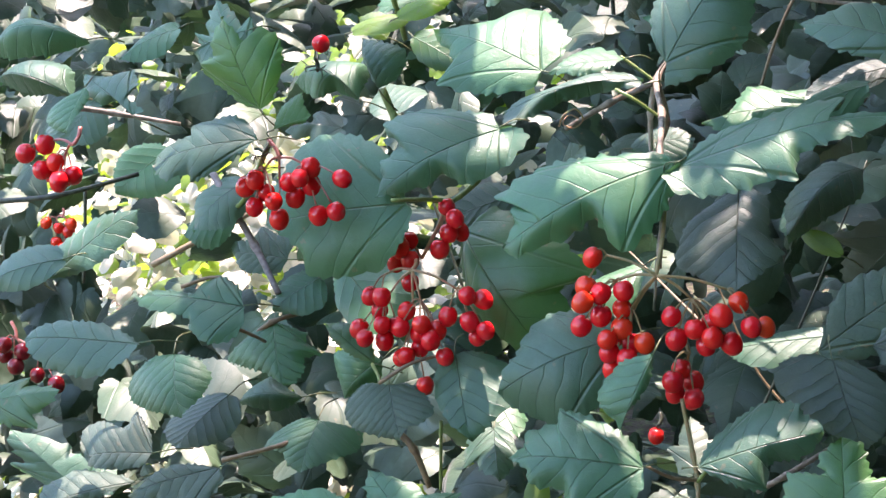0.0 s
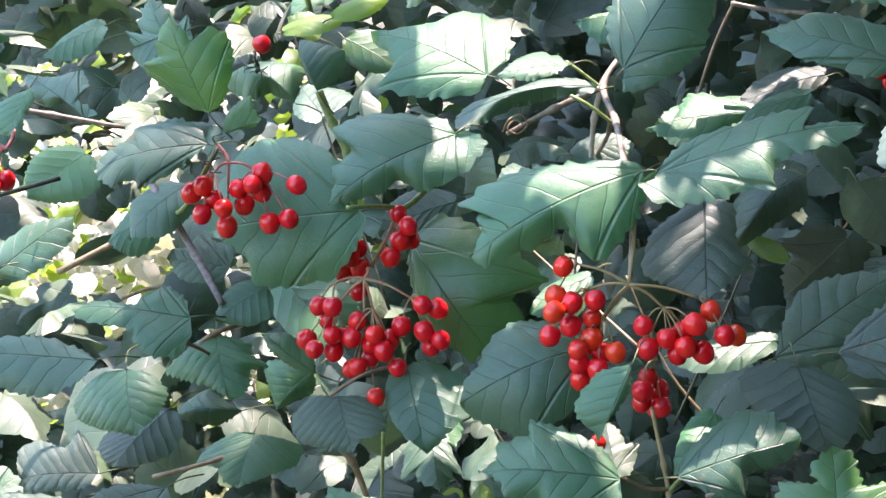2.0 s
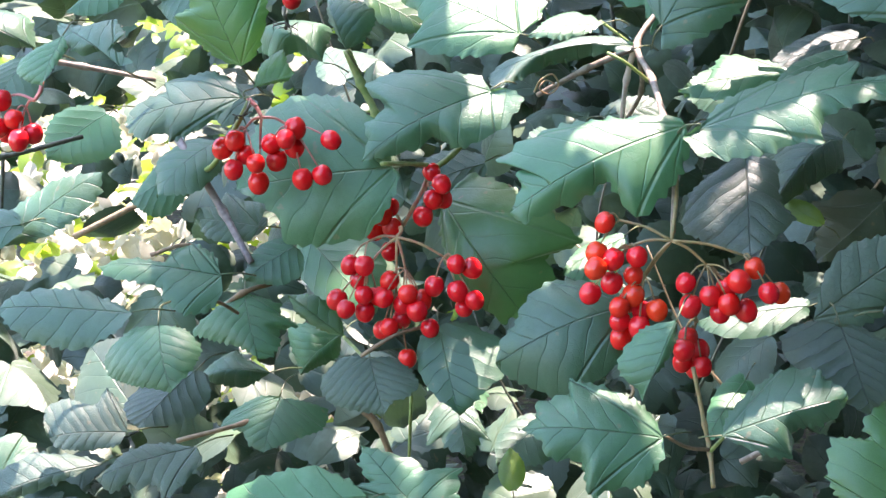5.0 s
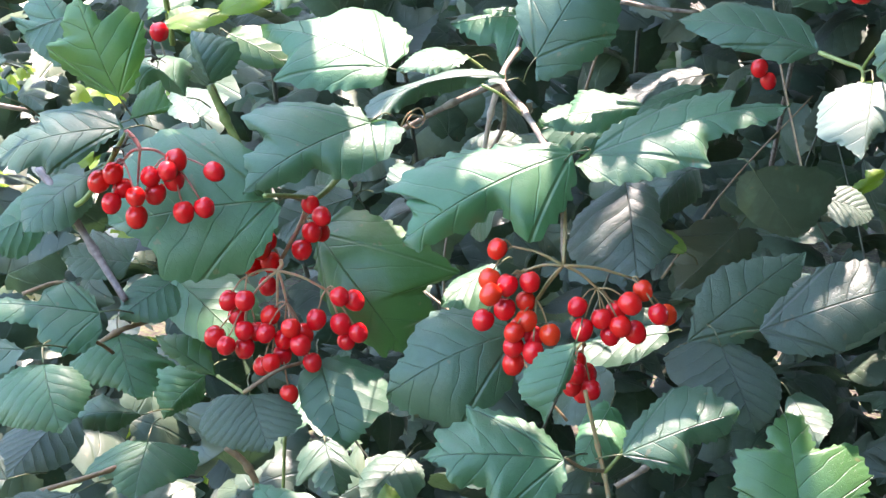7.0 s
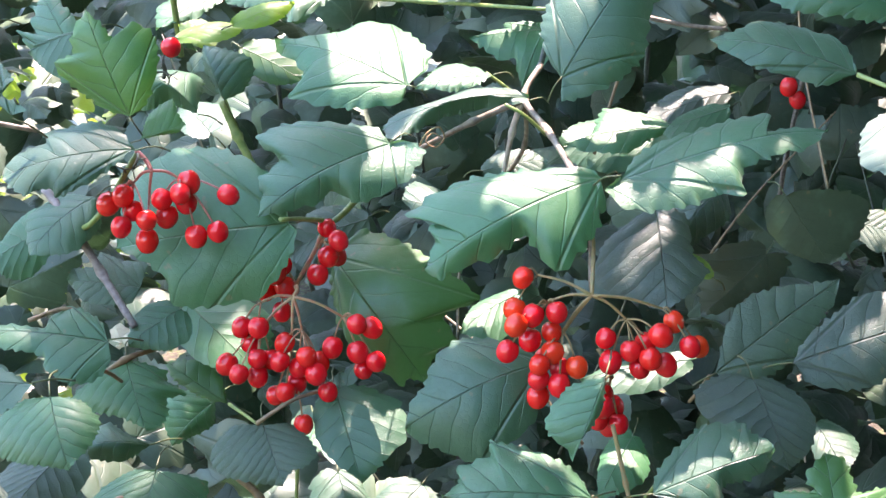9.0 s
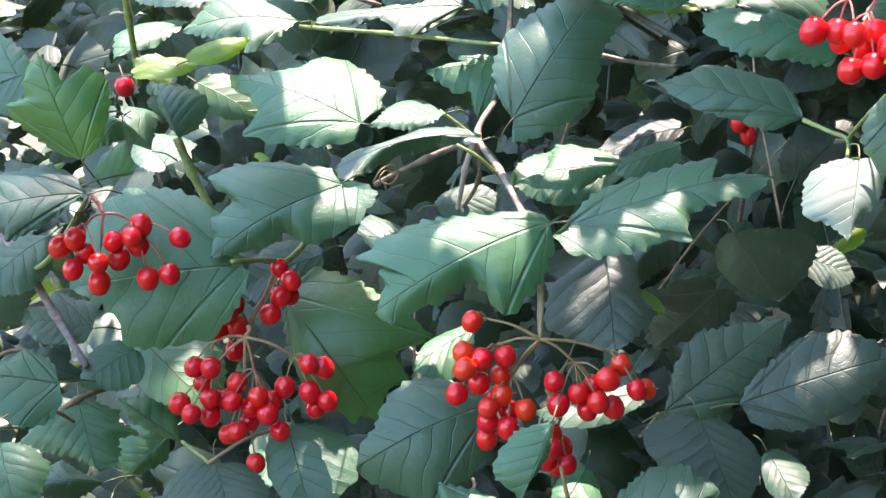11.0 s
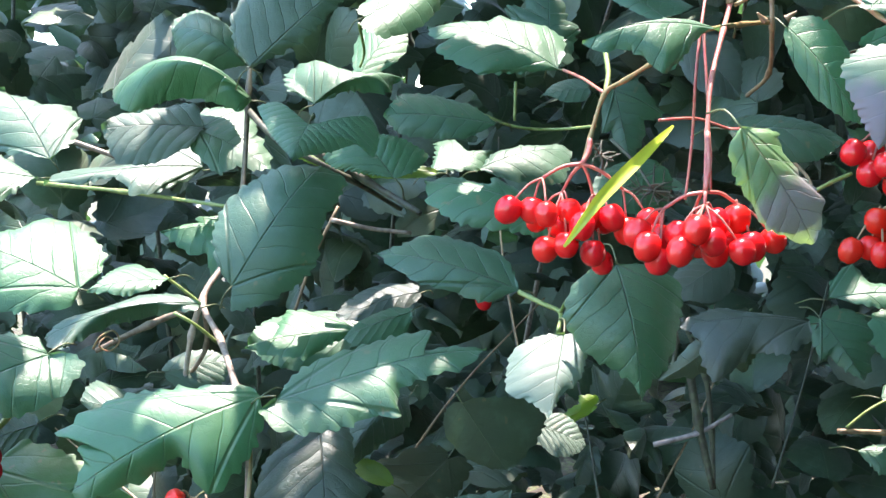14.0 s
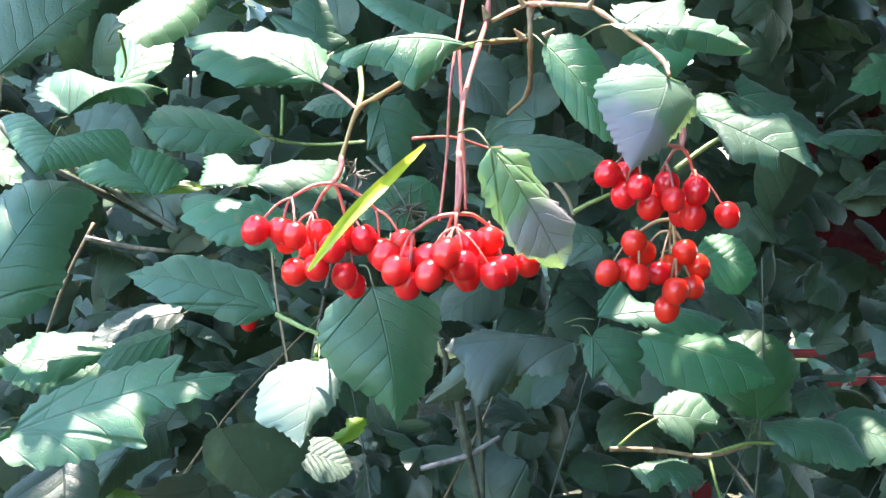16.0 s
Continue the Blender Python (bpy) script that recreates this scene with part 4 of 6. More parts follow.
stem(br, "twig", "green", 0.00100, 0.00090, ((0.2467, -0.1, 1.468), (0.246, -0.11, 1.459), (0.2439, -0.116, 1.452)))
stem(br, "twig", "red", 0.00068, 0.00056, ((0.2496, 0, 1.465), (0.2462, -0.06, 1.459), (0.2434, -0.114, 1.452)))
stem(br, "twig", "green", 0.00090, 0.00080, ((0.2324, 0.14, 1.447), (0.25, 0.14, 1.441), (0.2707, 0.14, 1.44), (0.2893, 0.12, 1.442)))
stem(br, "twig", "green", 0.00090, 0.00080, ((0.2495, 0.14, 1.465), (0.2494, 0.14, 1.444)))
stem(br, "twig", "green", 0.00110, 0.00090, ((0.2291, -0.02, 1.369), (0.2382, -0.03, 1.365), (0.2445, -0.035, 1.362), (0.241, -0.05, 1.356)))
stem(br, "twig", "green", 0.00080, 0.00070, ((0.2445, -0.035, 1.362), (0.2445, -0.05, 1.369), (0.2497, -0.07, 1.383)))
stem(br, "twig", "red", 0.00062, 0.00056, ((0.3541, -0.14, 1.451), (0.3506, -0.15, 1.442)))
stem(br, "twig", "green", 0.00110, 0.00090, ((0.3691, -0.1, 1.434), (0.3813, -0.1, 1.443), (0.3892, -0.1, 1.448)))
stem(br, "twig", "green", 0.00090, 0.00080, ((0.3293, -0.1, 1.417), (0.3347, -0.1, 1.42), (0.3435, -0.1, 1.424)))
stem(br, "twig", "brown", 0.00080, 0.00070, ((0.332, -0.05, 1.432), (0.3322, -0.08, 1.423), (0.3293, -0.1, 1.416)))
stem(br, "twig", "red", 0.00056, 0.00050, ((0.2605, -0.13, 1.442), (0.2769, -0.12, 1.443), (0.2946, -0.1, 1.44), (0.2955, -0.12, 1.44)))
stem(br, "stem", "brown", 0.00160, 0.00120, ((0.4574, 0.2, 1.265), (0.4861, 0.2, 1.264), (0.5146, 0.19, 1.262), (0.5436, 0.19, 1.268)), (0.33, 0.67,))
stem(br, "twig", "green", 0.00120, 0.00100, ((0.5146, 0.19, 1.262), (0.5398, 0.19, 1.269), (0.559, 0.19, 1.269)))
stem(br, "twig", "green", 0.00100, 0.00080, ((0.5165, 0.19, 1.261), (0.5163, 0.18, 1.25), (0.5225, 0.18, 1.232)))
stem(br, "twig", "green", 0.00100, 0.00080, ((0.4627, 0.2, 1.267), (0.4748, 0.2, 1.277), (0.4871, 0.2, 1.284)))
stem(br, "stem", "dark", 0.00160, 0.00130, ((0.3336, 0.1, 1.344), (0.3464, 0.1, 1.315), (0.351, 0.1, 1.285), (0.3529, 0.1, 1.256)), (0.33, 0.67,))
stem(br, "stem", "dark", 0.00160, 0.00120, ((0.3325, 0.12, 1.341), (0.3359, 0.12, 1.329), (0.3341, 0.12, 1.311)), (0.50,))
stem(br, "stem", "dark", 0.00200, 0.00150, ((0.1409, 0.1, 1.427), (0.1691, 0.1, 1.412), (0.1947, 0.08, 1.397)), (0.50,))
cut_leaf(br, ((0.19, 0.16), (0.39, 0.16), (0.64, 0.18), (0.81, 0.12), (0.92, 0.06)), ((0.13, 0.22), (0.42, 0.32), (0.72, 0.27), (0.85, 0.12)), (0.2294, -0.0165, 1.3696), (0.168, -0.0043, 1.385), (0.002, -0.78, 0.626), 0.06, "leaf")
cut_leaf(br, ((0.04, 0.28), (0.17, 0.45), (0.32, 0.46), (0.57, 0.35), (0.79, 0.22), (0.89, 0.08)), ((0.03, 0.23), (0.19, 0.4), (0.38, 0.43), (0.61, 0.32), (0.73, 0.18), (0.88, 0.04)), (0.2564, -0.0874, 1.3873), (0.2642, -0.1027, 1.3364), (0.002, -0.958, 0.288), 0.12, "leaf")
cut_leaf(br, ((-0.03, 0.12), (0.17, 0.25), (0.5, 0.23), (0.72, 0.08)), ((0.12, 0.28), (0.32, 0.47), (0.59, 0.48), (0.8, 0.43), (0.86, 0.22)), (0.2376, -0.0817, 1.3589), (0.2279, -0.1088, 1.3321), (0.004, -0.704, 0.71), 0.05, "coarse")
cut_leaf(br, ((0.03, 0.15), (0.34, 0.24), (0.65, 0.31), (0.9, 0.2)), ((0.28, 0.13), (0.53, 0.21), (0.57, 0.14), (0.82, 0.11)), (0.2528, 0.02, 1.3966), (0.1928, 0.0336, 1.4165), (0.003, -0.821, 0.571), 0.08, "leaf")
cut_leaf(br, ((0.33, 0.32), (0.75, 0.65), (1.06, 0.68), (1.12, 0.38)), ((-0.06, 0.39), (0.15, 0.82), (0.58, 0.58)), (0.1822, 0.0856, 1.4139), (0.1651, 0.0983, 1.435), (-0.004, -0.858, 0.514), 0.06, "leaf")
cut_leaf(br, ((0.26, 0.17), (0.49, 0.2), (0.83, 0.17)), ((0.22, 0.18), (0.52, 0.29), (0.83, 0.26)), (0.237, 0.1199, 1.4431), (0.1782, 0.1208, 1.4452), (0.006, -0.858, 0.514), 0.08, "leaf")
cut_leaf(br, ((0.31, 0.33), (0.53, 0.64), (0.75, 0.56), (0.69, 0.2)), ((0.32, 0.19), (0.59, 0.25), (0.79, 0.14)), (0.2161, 0.2614, 1.4126), (0.258, 0.2803, 1.429), (-0.014, -0.637, 0.771), 0.05, "leaf")
cut_leaf(br, ((0.25, 0.16), (0.62, 0.14), (0.96, 0.14)), ((0.2, 0.21), (0.44, 0.31), (0.71, 0.36)), (0.2403, 0.219, 1.4154), (0.3, 0.2374, 1.4303), (0.012, -0.652, 0.758), 0.06, "leaf")
cut_leaf(br, ((0.11, 0.1), (0.4, 0.39), (0.58, 0.39), (0.8, 0.31), (0.71, 0.13), (0.9, 0.14)), ((0.01, 0.12), (0.1, 0.38), (0.28, 0.47), (0.51, 0.39), (0.61, 0.4), (0.64, 0.22), (0.86, 0.12)), (0.2499, 0.0159, 1.4662), (0.193, 0.0398, 1.4869), (0.009, -0.64, 0.768), 0.06, "leaf")
cut_leaf(br, ((0.17, 0.04), (0.33, 0.2), (0.52, 0.33), (0.63, 0.21), (0.75, 0.12), (0.93, 0.1)), ((0.2, 0.11), (0.53, 0.06), (0.78, 0.01)), (0.2769, -0.1473, 1.4744), (0.2272, -0.1551, 1.467), (0.009, -0.716, 0.698), 0.1, "leaf")
leaf(br, "ovate", (0.293, -0.0091, 1.489), (0.2612, 0.0092, 1.504), (0.2762, -0.0045, 1.492), (0.3046, 0.0131, 1.507), 0.06, 0.05, "leaf")
leaf(br, "tri", (0.2622, 0.1103, 1.48), (0.263, 0.1299, 1.52), (0.2405, 0.1216, 1.503), (0.2801, 0.1174, 1.494), 0.06, 0.05, "leaf")
cut_leaf(br, ((-0.01, 0.2), (0.11, 0.39), (0.35, 0.33), (0.67, 0.2), (0.84, 0.08)), ((-0.04, 0.22), (0.11, 0.49), (0.34, 0.6), (0.55, 0.48), (0.81, 0.23)), (0.3384, -0.1652, 1.4642), (0.3237, -0.1758, 1.4339), (-0.001, -0.944, 0.329), 0.12, "purple")
cut_leaf(br, ((0.15, 0.21), (0.29, 0.18), (0.54, 0.19), (0.74, 0.23), (0.89, 0.14)), ((0.06, 0.13), (0.26, 0.23), (0.53, 0.25), (0.72, 0.25), (0.88, 0.13)), (0.2732, -0.1857, 1.4394), (0.2961, -0.1944, 1.4037), (-0.002, -0.972, 0.236), 0.08, "greenpurple")
cut_leaf(br, ((0.2, 0.19), (0.43, 0.28), (0.6, 0.44), (0.69, 0.34), (0.79, 0.24)), ((0.12, 0.07), (0.36, 0.26), (0.51, 0.18), (0.69, 0.12), (0.63, -0.06), (0.83, -0.11)), (0.3717, -0.1124, 1.4541), (0.4164, -0.1275, 1.4352), (-0.002, -0.784, 0.621), 0.05, "leaf")
leaf(br, "tri", (0.33, -0.1479, 1.482), (0.3749, -0.1521, 1.478), (0.3563, -0.1323, 1.498), (0.3461, -0.1544, 1.476), 0.08, 0.03, "leaf")
leaf(br, "ovate", (0.3615, -0.0574, 1.474), (0.404, -0.0423, 1.491), (0.3801, -0.0457, 1.487), (0.3797, -0.0609, 1.47), 0.06, 0.05, "leaf")
leaf(br, "ovate", (0.3174, -0.0962, 1.478), (0.3422, -0.1137, 1.443), (0.3384, -0.0987, 1.473), (0.324, -0.1083, 1.454), 0.06, 0.05, "leaf")
leaf(br, "tri", (0.2838, 0.0527, 1.458), (0.2896, 0.0394, 1.425), (0.2776, 0.0448, 1.439), (0.308, 0.0488, 1.449), 0.05, 0.06, "leaf")
leaf(br, "ovate", (0.3204, 0.1047, 1.423), (0.2846, 0.0954, 1.4), (0.2912, 0.1032, 1.42), (0.3191, 0.0957, 1.401), 0.05, 0.05, "leaf")
leaf(br, "ovate", (0.3071, -0.0587, 1.44), (0.3558, -0.0614, 1.437), (0.333, -0.0526, 1.447), (0.3309, -0.0691, 1.428), 0.06, 0.05, "leaf")
leaf(br, "ovate", (0.3193, 0.0595, 1.481), (0.3425, 0.0407, 1.457), (0.3416, 0.0603, 1.482), (0.3212, 0.0422, 1.459), 0.05, 0.05, "deepshade")
leaf(br, "ovate", (0.4151, -0.018, 1.397), (0.4415, -0.0221, 1.39), (0.4348, -0.0111, 1.408), (0.4261, -0.0273, 1.381), 0.06, 0.05, "leaf")
cut_leaf(br, ((0.05, 0.14), (0.24, 0.31), (0.33, 0.16), (0.58, 0.14), (0.82, 0.12)), ((0.15, 0.07), (0.35, 0.12), (0.55, 0.16), (0.84, 0.11)), (0.4037, 0.0823, 1.3559), (0.4784, 0.0821, 1.356), (-0.003, -0.707, 0.707), 0.06, "leaf")
cut_leaf(br, ((0.02, 0.18), (0.22, 0.3), (0.45, 0.25), (0.73, 0.44), (0.83, 0.27), (0.84, 0.12)), ((0.33, 0.08), (0.63, 0.16), (0.81, 0.11)), (0.3658, 0.0043, 1.353), (0.3055, 0.0056, 1.3536), (-0.009, -0.7, 0.714), 0.08, "deepshade")
leaf(br, "ovate", (0.4594, 0.1591, 1.338), (0.5343, 0.1409, 1.316), (0.5071, 0.1606, 1.34), (0.4816, 0.1384, 1.312), 0.06, 0.05, "leaf")
cut_leaf(br, ((0.12, 0.29), (0.35, 0.41), (0.71, 0.29), (0.93, 0.2)), ((0.13, 0.43), (0.33, 0.44), (0.54, 0.6), (0.83, 0.46), (0.97, 0.23)), (0.5437, 0.1857, 1.2832), (0.5439, 0.2123, 1.3365), (-0.001, -0.895, 0.446), 0.05, "green")
cut_leaf(br, ((0.07, 0.21), (0.33, 0.4), (0.65, 0.48), (0.74, 0.29)), ((0.04, 0.14), (0.22, 0.26), (0.46, 0.36), (0.55, 0.16)), (0.4848, 0.2043, 1.284), (0.536, 0.1994, 1.2779), (-0.001, -0.777, 0.629), 0.06, "leaf")
cut_leaf(br, ((0.26, 0.16), (0.61, 0.29), (0.96, 0.18)), ((0.29, 0.28), (0.49, 0.14), (0.63, 0.26), (0.8, 0.12)), (0.4719, 0.2045, 1.2523), (0.519, 0.1986, 1.2455), (0.005, -0.74, 0.673), 0.08, "leaf")
cut_leaf(br, ((0.26, 0.16), (0.51, 0.24), (0.76, 0.24)), ((0.15, 0.13), (0.35, 0.24), (0.59, 0.19), (0.82, 0.18)), (0.5547, 0.2126, 1.2774), (0.6271, 0.1924, 1.2571), (0.002, -0.706, 0.708), 0.1, "leaf")
leaf(br, "ovate", (0.6187, 0.2264, 1.273), (0.6638, 0.2137, 1.26), (0.6507, 0.2385, 1.285), (0.6282, 0.2058, 1.252), 0.06, 0.05, "leaf")
leaf(br, "tri", (0.4293, 0.1595, 1.337), (0.4491, 0.1406, 1.305), (0.4267, 0.1479, 1.317), (0.4691, 0.1553, 1.33), 0.06, 0.05, "leaf")
leaf(br, "ovate", (0.1916, 0.086, 1.348), (0.1577, 0.0742, 1.336), (0.1758, 0.0859, 1.348), (0.1756, 0.0695, 1.331), 0.06, 0.05, "leaf")
leaf(br, "ovate", (0.2608, 0.0016, 1.457), (0.2395, -0.0016, 1.454), (0.251, 0.0072, 1.462), (0.2532, -0.004, 1.451), 0.06, 0.05, "leaf")
leaf(br, "ovate", (0.3596, 0.1117, 1.372), (0.3247, 0.0888, 1.356), (0.3354, 0.1113, 1.371), (0.351, 0.089, 1.357), 0.05, 0.05, "deepshade")
leaf(br, "tri", (0.6071, 0.3675, 1.485), (0.6663, 0.3328, 1.447), (0.6601, 0.377, 1.496), (0.6271, 0.3424, 1.458), 0.06, 0.05, "leaf")
leaf(br, "ovate", (0.6837, 0.3026, 1.459), (0.6303, 0.2975, 1.454), (0.6611, 0.3089, 1.466), (0.656, 0.2896, 1.445), 0.06, 0.05, "leaf")
leaf(br, "tri", (0.7005, 0.3064, 1.507), (0.6517, 0.2938, 1.489), (0.6784, 0.3141, 1.518), (0.6733, 0.2862, 1.478), 0.06, 0.05, "leaf")
leaf(br, "ovate", (0.5264, 0.2576, 1.475), (0.5588, 0.2424, 1.458), (0.5512, 0.2618, 1.48), (0.5356, 0.2417, 1.458), 0.06, 0.05, "leaf")

br = branch("shaded lower viburnum twigs with dark wrinkled leaves", (-0.049, 0.03, 1.174))
stem(br, "stem", "brown", 0.00200, 0.00160, ((-0.049, 0.03, 1.174), (-0.038, 0.03, 1.163), (-0.0301, 0.03, 1.142)), (0.50,))
stem(br, "twig", "green", 0.00100, 0.00080, ((-0.0178, 0.02, 1.183), (-0.0189, 0.02, 1.163), (-0.02, 0.02, 1.145)))
stem(br, "stem", "dark", 0.00220, 0.00180, ((0.3252, 0.06, 1.332), (0.3323, 0.06, 1.298), (0.341, 0.06, 1.264)), (0.50,))
stem(br, "stem", "grey", 0.00140, 0.00100, ((0.3103, 0.06, 1.286), (0.3326, 0.06, 1.292), (0.3492, 0.06, 1.301)), (0.50,))
stem(br, "stem", "wood", 0.00160, 0.00120, ((0.1449, 0.02, 1.157), (0.1587, 0.02, 1.166), (0.1774, 0.04, 1.174)), (0.50,))
cut_leaf(br, ((0.23, 0.19), (0.47, 0.25), (0.71, 0.16)), ((0.01, 0.08), (0.21, 0.2), (0.44, 0.22), (0.7, 0.14), (0.88, 0.09)), (0.1762, 0.0006, 1.2339), (0.2347, 0.021, 1.2737), (0.002, -0.891, 0.453), 0.06, "rugose")
cut_leaf(br, ((0.1, 0.1), (0.23, 0.17), (0.45, 0.25), (0.55, 0.27), (0.77, 0.23)), ((0.03, 0.14), (0.22, 0.23), (0.37, 0.25), (0.53, 0.21), (0.75, 0.14)), (0.2028, -0.0379, 1.2483), (0.2762, -0.024, 1.2676), (0.006, -0.823, 0.568), 0.06, "rugose")
leaf(br, "ovate", (0.1861, -0.0378, 1.241), (0.1999, -0.0521, 1.205), (0.1628, -0.0423, 1.23), (0.2117, -0.0436, 1.226), 0.06, 0.1, "rugose")
leaf(br, "tri", (0.2104, 0.0759, 1.276), (0.1805, 0.0841, 1.242), (0.1752, 0.0773, 1.271), (0.2155, 0.0827, 1.248), 0.05, 0.06, "deepshade")
leaf(br, "ovate", (0.2134, 0.0465, 1.309), (0.2374, 0.055, 1.274), (0.2101, 0.0517, 1.287), (0.2548, 0.0485, 1.301), 0.05, 0.06, "deepshade")
leaf(br, "ovate", (0.1768, 0.0903, 1.218), (0.1195, 0.0797, 1.212), (0.1501, 0.094, 1.22), (0.1486, 0.0727, 1.207), 0.05, 0.05, "leaf")
leaf(br, "ovate", (0.146, 0.0749, 1.182), (0.1269, 0.0455, 1.158), (0.131, 0.0694, 1.178), (0.1506, 0.056, 1.166), 0.05, 0.05, "leaf")
leaf(br, "ovate", (0.0871, 0.0365, 1.264), (0.06, 0.0138, 1.249), (0.0705, 0.0332, 1.262), (0.079, 0.0122, 1.248), 0.05, 0.05, "leaf")
leaf(br, "tri", (-0.0174, 0.0958, 1.183), (0.0097, 0.0647, 1.161), (-0.0214, 0.0769, 1.169), (0.0138, 0.0894, 1.178), 0.05, 0.05, "leaf")
leaf(br, "tri", (-0.0032, 0.0623, 1.166), (0.0063, 0.038, 1.146), (-0.0176, 0.0452, 1.152), (0.0171, 0.0478, 1.154), 0.05, 0.05, "leaf")
leaf(br, "ovate", (0.0363, 0.1113, 1.143), (0.0128, 0.089, 1.124), (0.0145, 0.1084, 1.141), (0.0433, 0.0945, 1.129), 0.05, 0.05, "leaf")
leaf(br, "ovate", (0.0044, -0.0142, 1.229), (0.0177, -0.0356, 1.193), (-0.004, -0.024, 1.212), (0.0375, -0.0198, 1.219), 0.05, 0.06, "leaf")
leaf(br, "tri", (0.0106, -0.0978, 1.172), (-0.0161, -0.082, 1.192), (-0.0174, -0.0932, 1.178), (0.0269, -0.0864, 1.187), 0.05, 0.05, "leaf")
cut_leaf(br, ((0.18, 0.14), (0.53, 0.18), (0.82, 0.1)), ((0.1, 0.11), (0.32, 0.22), (0.53, 0.23), (0.82, 0.17)), (-0.0091, -0.0992, 1.1751), (-0.0798, -0.1072, 1.1658), (-0.004, -0.746, 0.666), 0.05, "leaf")
leaf(br, "ovate", (0.2578, 0.1637, 1.164), (0.2691, 0.1367, 1.142), (0.2547, 0.1455, 1.149), (0.2794, 0.1575, 1.159), 0.05, 0.05, "leaf")
leaf(br, "ovate", (0.2557, 0.0836, 1.29), (0.2804, 0.0764, 1.283), (0.2711, 0.0886, 1.295), (0.2652, 0.0715, 1.278), 0.05, 0.05, "rugose")
leaf(br, "tri", (0.289, 0.1007, 1.298), (0.2706, 0.0993, 1.291), (0.2811, 0.1016, 1.303), (0.2771, 0.0987, 1.289), 0.05, 0.05, "lime")
leaf(br, "ovate", (0.1813, 0.0582, 1.267), (0.1611, 0.0618, 1.279), (0.1671, 0.0592, 1.27), (0.1753, 0.0613, 1.277), 0.05, 0.05, "lime")
leaf(br, "tri", (0.3388, 0.0136, 1.354), (0.3036, 0.0254, 1.324), (0.3164, 0.0166, 1.346), (0.344, 0.0234, 1.329), 0.05, 0.05, "deepshade")
leaf(br, "ovate", (-0.0827, 0.0866, 1.382), (-0.05, 0.0934, 1.389), (-0.0702, 0.0952, 1.391), (-0.0627, 0.0845, 1.38), 0.06, 0.05, "lime")
leaf(br, "ovate", (-0.0546, 0.0846, 1.389), (-0.0251, 0.0955, 1.4), (-0.0442, 0.0943, 1.399), (-0.036, 0.0862, 1.39), 0.06, 0.05, "lime")
leaf(br, "ovate", (-0.0658, 0.0955, 1.378), (-0.0863, 0.1045, 1.389), (-0.0785, 0.097, 1.38), (-0.0719, 0.1063, 1.391), 0.06, 0.05, "lime")
leaf(br, "ovate", (0.034, 0.0153, 1.138), (0.0313, 0.0248, 1.157), (0.0263, 0.0191, 1.146), (0.0396, 0.02, 1.148), 0.06, 0.05, "lime")
leaf(br, "ovate", (-0.0538, 0.1047, 1.377), (-0.0218, 0.0953, 1.361), (-0.0424, 0.0953, 1.361), (-0.0288, 0.1056, 1.379), 0.06, 0.05, "green")

# ---- berry clusters ----
cluster("loose cluster of glossy red berries on red stalks", (-0.0676, -0.045, 1.331), (-0.0747, -0.041, 1.339), "red",
        ((-0.0862, -0.0458, 1.317), (-0.0788, -0.0498, 1.321), (-0.0762, -0.0446, 1.314), (-0.0799, -0.0504, 1.308), (-0.0689, -0.0517, 1.311), (-0.0708, -0.0436, 1.301), (-0.0637, -0.0447, 1.319), (-0.0522, -0.0439, 1.326), (-0.0545, -0.0515, 1.322), (-0.0545, -0.0399, 1.317), (-0.0627, -0.041, 1.311), (-0.0354, -0.0459, 1.321), (-0.0499, -0.0438, 1.303), (-0.0407, -0.0437, 1.305),))
cluster("small upper cluster of red berries on a reddish stalk", (-0.0134, -0.006, 1.275), (0.0003, -0.002, 1.303), "rosy",
        ((0.001, -0.0059, 1.301), (0.0066, -0.0101, 1.296), (0.0014, -0.0055, 1.288), (0.0043, 0.0028, 1.287), (-0.0034, -0.0066, 1.28), (-0.0191, -0.0065, 1.284), (-0.021, -0.0151, 1.282), (-0.0265, -0.0069, 1.273), (-0.0177, -0.0107, 1.275), (-0.0196, -0.0075, 1.263),))
cluster("dense hanging cluster of glossy red berries", (-0.0125, -0.022, 1.273), (-0.0116, -0.018, 1.277), "rosy",
        ((-0.0356, -0.0213, 1.259), (-0.0273, -0.0266, 1.26), (-0.0427, -0.0208, 1.242), (-0.0358, -0.0305, 1.24), (-0.0288, -0.0224, 1.237), (-0.0326, -0.0176, 1.251), (-0.0281, -0.0261, 1.246), (-0.0234, -0.0192, 1.244), (-0.0167, -0.0217, 1.252), (-0.0182, -0.027, 1.245), (-0.0105, -0.0222, 1.241), (-0.0061, -0.0302, 1.248), (-0.0018, -0.0208, 1.243), (-0.002, -0.0298, 1.24), (0.0044, -0.0212, 1.25), (0.0155, -0.0231, 1.261), (0.0214, -0.0174, 1.258), (0.0156, -0.0218, 1.248), (0.0236, -0.0224, 1.244), (0.0176, -0.0174, 1.239), (-0.0212, -0.0208, 1.228), (-0.0161, -0.0267, 1.231), (-0.012, -0.0183, 1.233), (0.0022, -0.0221, 1.23), (-0.0089, -0.0221, 1.215),))
